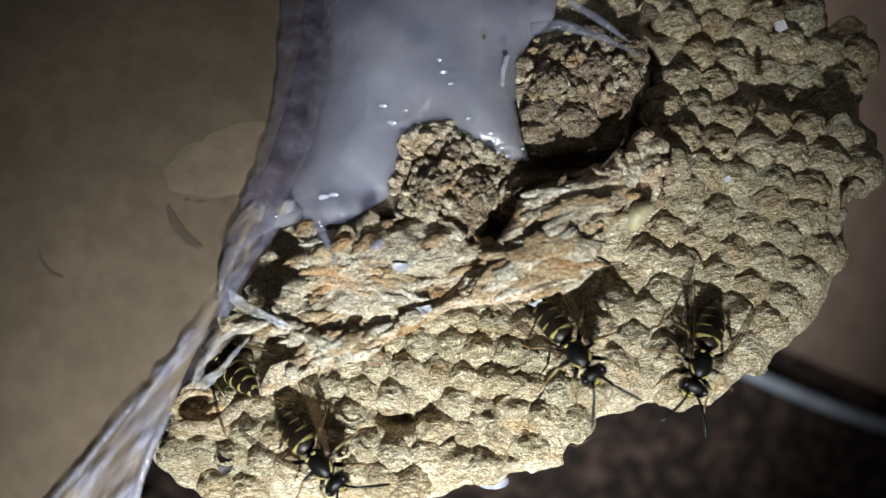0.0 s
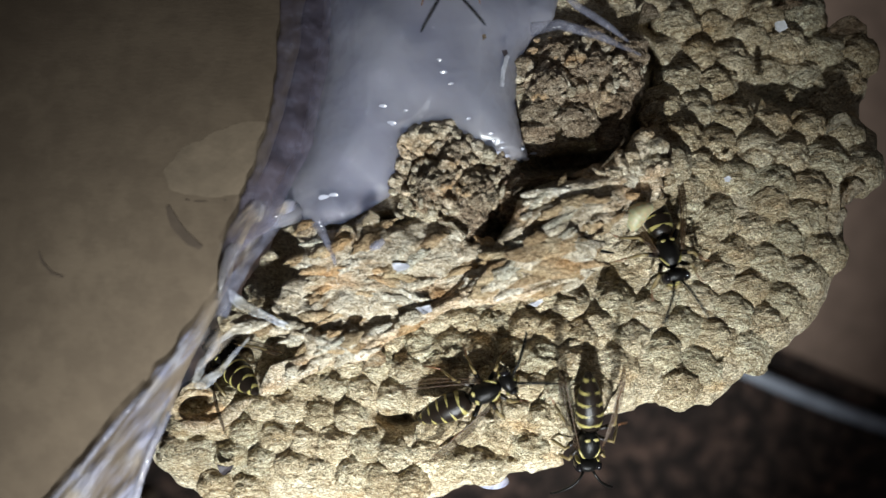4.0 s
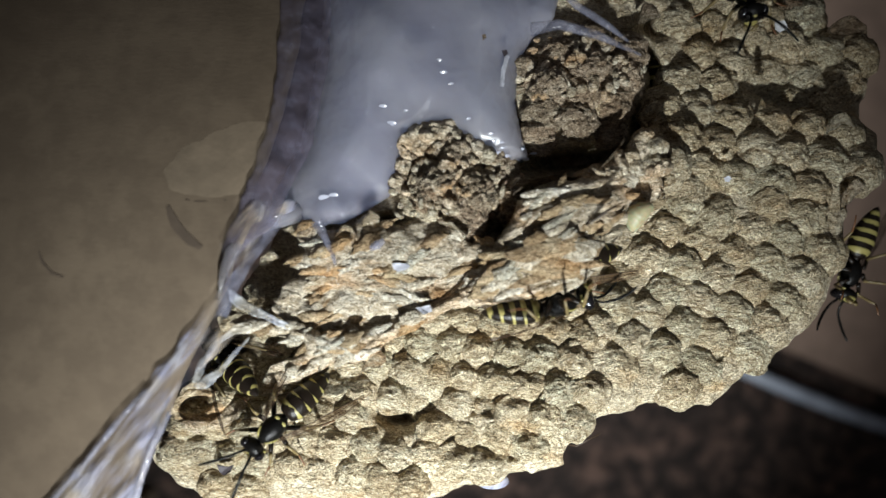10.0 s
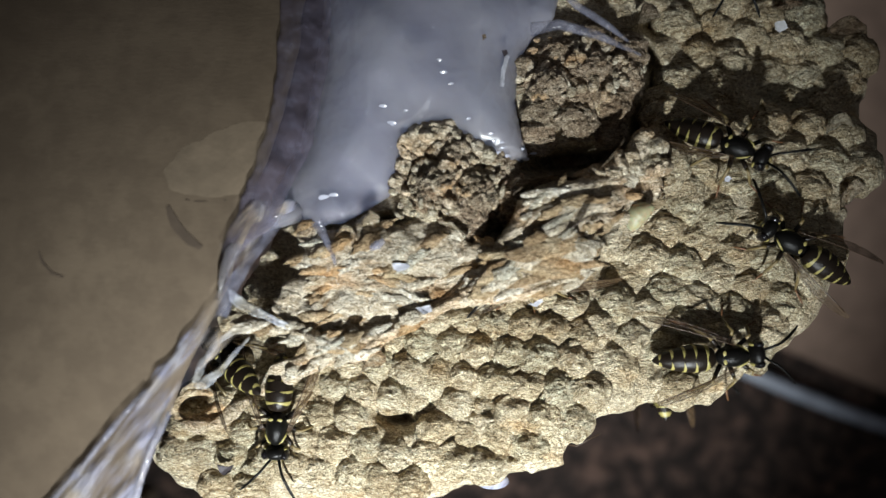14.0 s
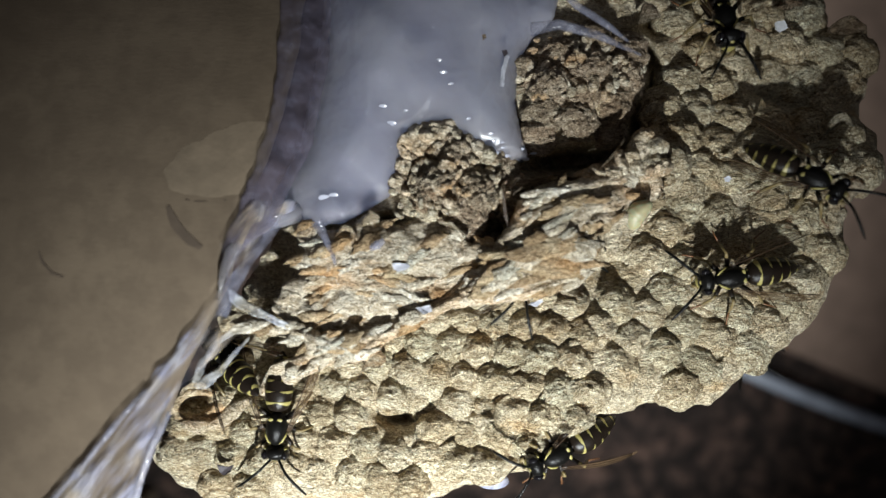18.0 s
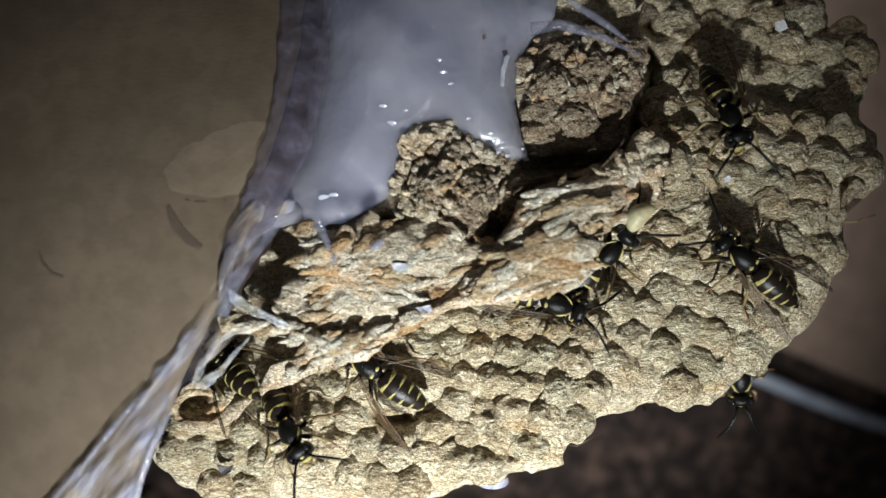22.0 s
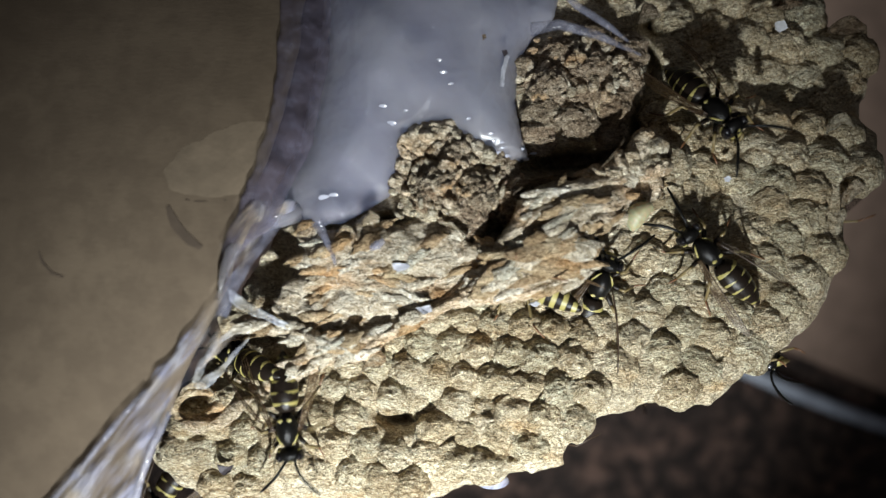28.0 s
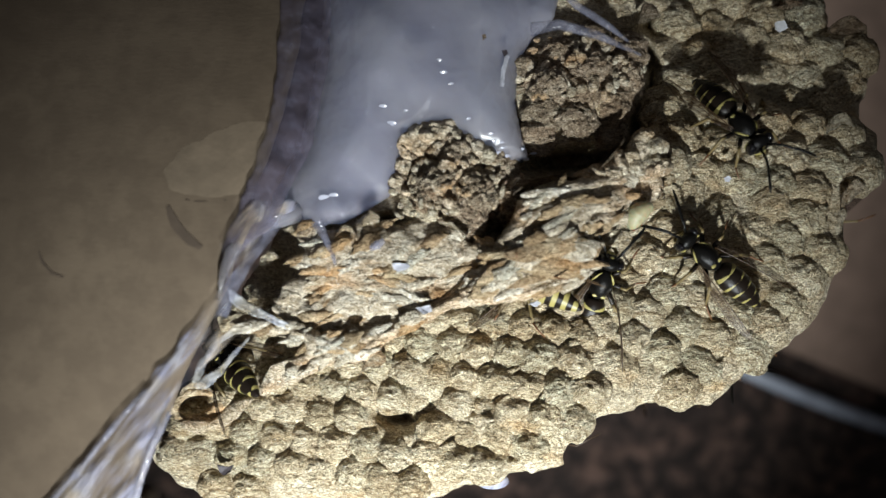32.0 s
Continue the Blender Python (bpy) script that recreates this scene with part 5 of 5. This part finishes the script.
    late_one = [(0, 640, 640, 520, 620, -12), (26, 600, 640, 480, 620, -12), (27, 500, 670, 400, 640, -6), (27.5, 524, 698, 400, 640, -0.5, 30), (28, 515, 820, 495, 615, 0.8), (28.3, 440, 860, 515, 680), (28.6, 330, 790, 520, 742), (28.9, 412, 870, 490, 685), (29, 458, 895, 460, 695), (29.2, 560, 865, 430, 728), (29.5, 635, 862, 470, 745), (29.8, 738, 768, 552, 792),
                (30, 788, 772, 610, 798), (30.1, 810, 765, 625, 795), (30.4, 850, 655, 712, 765), (30.7, 840, 590, 705, 745), (31, 832, 455, 765, 658, 0.6), (31.2, 860, 440, 775, 602, 0.2), (31.5, 930, 440, 800, 530, -0.5), (32, 970, 440, 850, 500, -0.8)]
    flank_one = [(0, 1400, 300, 1410, 180, -11, 0, 170), (2.5, 1410, 330, 1380, 240, -11, 0, 170), (7, 1420, 330, 1380, 240, -11, 0, 170), (8, 1474, 432, 1462, 325, -11.5, 8, 155), (8.5, 1520, 440, 1500, 320, -8, 30, 150), (9, 1520, 445, 1500, 320, -8, 30, 150), (9.5, 1507, 485, 1545, 370, -8, 5, 160), (10, 1489, 528, 1540, 375, -8, 5, 160), (10.5, 1500, 528, 1542, 380, -8, 5, 160), (11, 1479, 553, 1542, 400, -8, 0, 155), (11.5, 1450, 578, 1530, 430, -8, 0, 150),
                 (12, 1464, 603, 1512, 480, -7, -10, 130), (12.25, 1440, 560, 1540, 540, -3, 0, 60), (12.5, 1442, 505, 1560, 600, -1), (13, 1400, 480, 1560, 580, 0), (13.5, 1345, 430, 1535, 545), (14, 1352, 400, 1508, 500), (14.5, 1318, 412, 1505, 478), (15.5, 1270, 450, 1460, 470), (16.5, 1228, 505, 1425, 465), (17, 1232, 500, 1430, 468), (18, 1235, 500, 1432, 470), (19, 1238, 502, 1432, 478), (20.4, 1240, 505, 1440, 485),
                 (21, 1258, 402, 1420, 508), (21.5, 1262, 408, 1412, 535), (22, 1272, 422, 1418, 545), (22.5, 1290, 405, 1425, 550), (23, 1325, 430, 1445, 572), (23.5, 1365, 400, 1442, 570), (24, 1285, 475, 1478, 508), (24.5, 1200, 405, 1345, 515), (25, 1195, 418, 1356, 540), (25.5, 1200, 415, 1366, 540), (27.5, 1200, 418, 1360, 548), (28, 1208, 405, 1355, 545), (32, 1205, 415, 1355, 548)]
    dark_one = [(0, 1260, -150, 1280, -350, 0), (7.5, 1255, -60, 1265, -250, 0), (8.5, 1225, 150, 1245, -40), (9, 1218, 178, 1222, -20), (9.5, 1180, 220, 1205, 30, -3), (10, 1150, 235, 1185, 60, -7.5), (10.5, 1262, 195, 1120, 165), (11, 1335, 215, 1150, 195), (11.5, 1330, 255, 1190, 180), (12, 1362, 302, 1210, 195), (13, 1355, 298, 1200, 200), (13.5, 1360, 290, 1195, 195), (14, 1352, 285, 1190, 205), (14.5, 1360, 265, 1180, 210),
                (16.5, 1375, 335, 1232, 200), (17, 1362, 325, 1240, 205), (17.5, 1380, 345, 1250, 200), (18, 1490, 352, 1320, 232), (18.5, 1512, 448, 1545, 280, -2, -30), (19, 1488, 450, 1560, 345, -4, -30, 40), (19.5, 1455, 470, 1530, 380, -8, -20, 100), (20.2, 1410, 420, 1480, 340, -11, 0, 170), (32, 1410, 420, 1480, 340, -11, 0, 170)]
    peeper = [(0, 1320, 560, 1270, 460, -10, 0, 170), (22.4, 1320, 570, 1270, 460, -10, 0, 170), (23, 1372, 652, 1300, 545, -8, 20, 130), (25, 1370, 652, 1298, 545, -8, 20, 130), (28, 1372, 650, 1300, 545, -8, 20, 130), (29, 1385, 632, 1310, 530, -9, 20, 130), (30, 1340, 655, 1280, 560, -9, 10, 140), (31, 1330, 676, 1270, 570, -8.5, 10, 140), (31.6, 1320, 640, 1270, 540, -10, 0, 160), (32, 1320, 640, 1270, 540, -10, 0, 160)]
    peeper = [(t, a - 16 * (t > 22.5), b - 12 * (t > 22.5), c - 16 * (t > 22.5), d - 12 * (t > 22.5), *rest) for t, a, b, c, d, *rest in peeper]
    shelf_one = [(0, 980, 440, 880, 480, -0.8), (20, 985, 450, 880, 490, -0.8), (21, 975, 476, 868, 488, -0.8), (21.5, 1000, 525, 850, 490, -0.2), (22, 1035, 555, 860, 495, 0.4), (23, 1058, 562, 880, 510, 0.4), (24, 1085, 565, 890, 525, 0.4), (24.5, 1025, 500, 846, 556, -0.2), (25, 1025, 496, 846, 556, -0.2), (25.5, 950, 462, 905, 588, 0.0, -25), (26.3, 900, 480, 980, 560, -0.4, 0, 60), (27.5, 860, 474, 1014, 530, -0.2, -6, 140), (30, 858, 474, 1012, 530, -0.2, -6, 140), (32, 860, 473, 1015, 529, -0.2, -6, 140)]
    top_one = [(0, 1322, -150, 1330, -350, 0), (8.8, 1330, -100, 1340, -300, 0), (10, 1325, 48, 1300, -150), (11, 1310, 55, 1300, -145), (12, 1300, -60, 1305, -260, 0), (13.8, 1300, -40, 1310, -240, 0), (14.5, 1295, -10, 1310, -210), (16.5, 1312, 42, 1290, -160), (17, 1288, 62, 1290, -145), (18, 1285, 95, 1270, -110), (18.5, 1288, 152, 1268, -55), (19, 1300, 185, 1262, -20),
               (19.5, 1322, 240, 1270, 40), (20, 1352, 278, 1262, 90), (20.5, 1350, 270, 1265, 80), (21, 1315, 262, 1252, 70), (22, 1302, 268, 1262, 70), (23, 1302, 270, 1262, 75), (24, 1302, 265, 1262, 70), (24.5, 1238, 290, 1240, 85), (25, 1318, 275, 1205, 110), (25.5, 1340, 215, 1165, 120), (27.5, 1308, 240, 1192, 95), (28, 1298, 240, 1190, 92), (29, 1305, 240, 1192, 95), (30, 1315, 260, 1222, 80), (31, 1350, 280, 1240, 100), (32, 1345, 275, 1235, 100)]
    paths = [in_hole, rover, rim_walker, right_one, glue_one, larva_one, late_one, flank_one, dark_one, peeper, shelf_one, top_one]
    for number, (w, rows) in enumerate(zip(wasps, paths)):
        poses = wasp_rows(rows)
        walk(w, poses)
        limbs(w, poses, number)
    rest = larva.matrix_world.copy()
    walk(larva, [(t, rest @ pose(0, 0, lift * MM, 0, 0, turn)) for t, lift, turn in ((0, 0, 0), (1.5, 0.3, 4), (2.2, 0.9, 10), (3.2, 0.2, 0), (7.4, 0, 0), (8, 0.8, 6), (9, 1.0, 12), (10, 0.2, 0), (13, -0.2, -4), (20, 0.2, 6), (21, 0.5, -6), (24, 0, 4), (28, 0.1, 0), (32, 0, 0))])


motions()
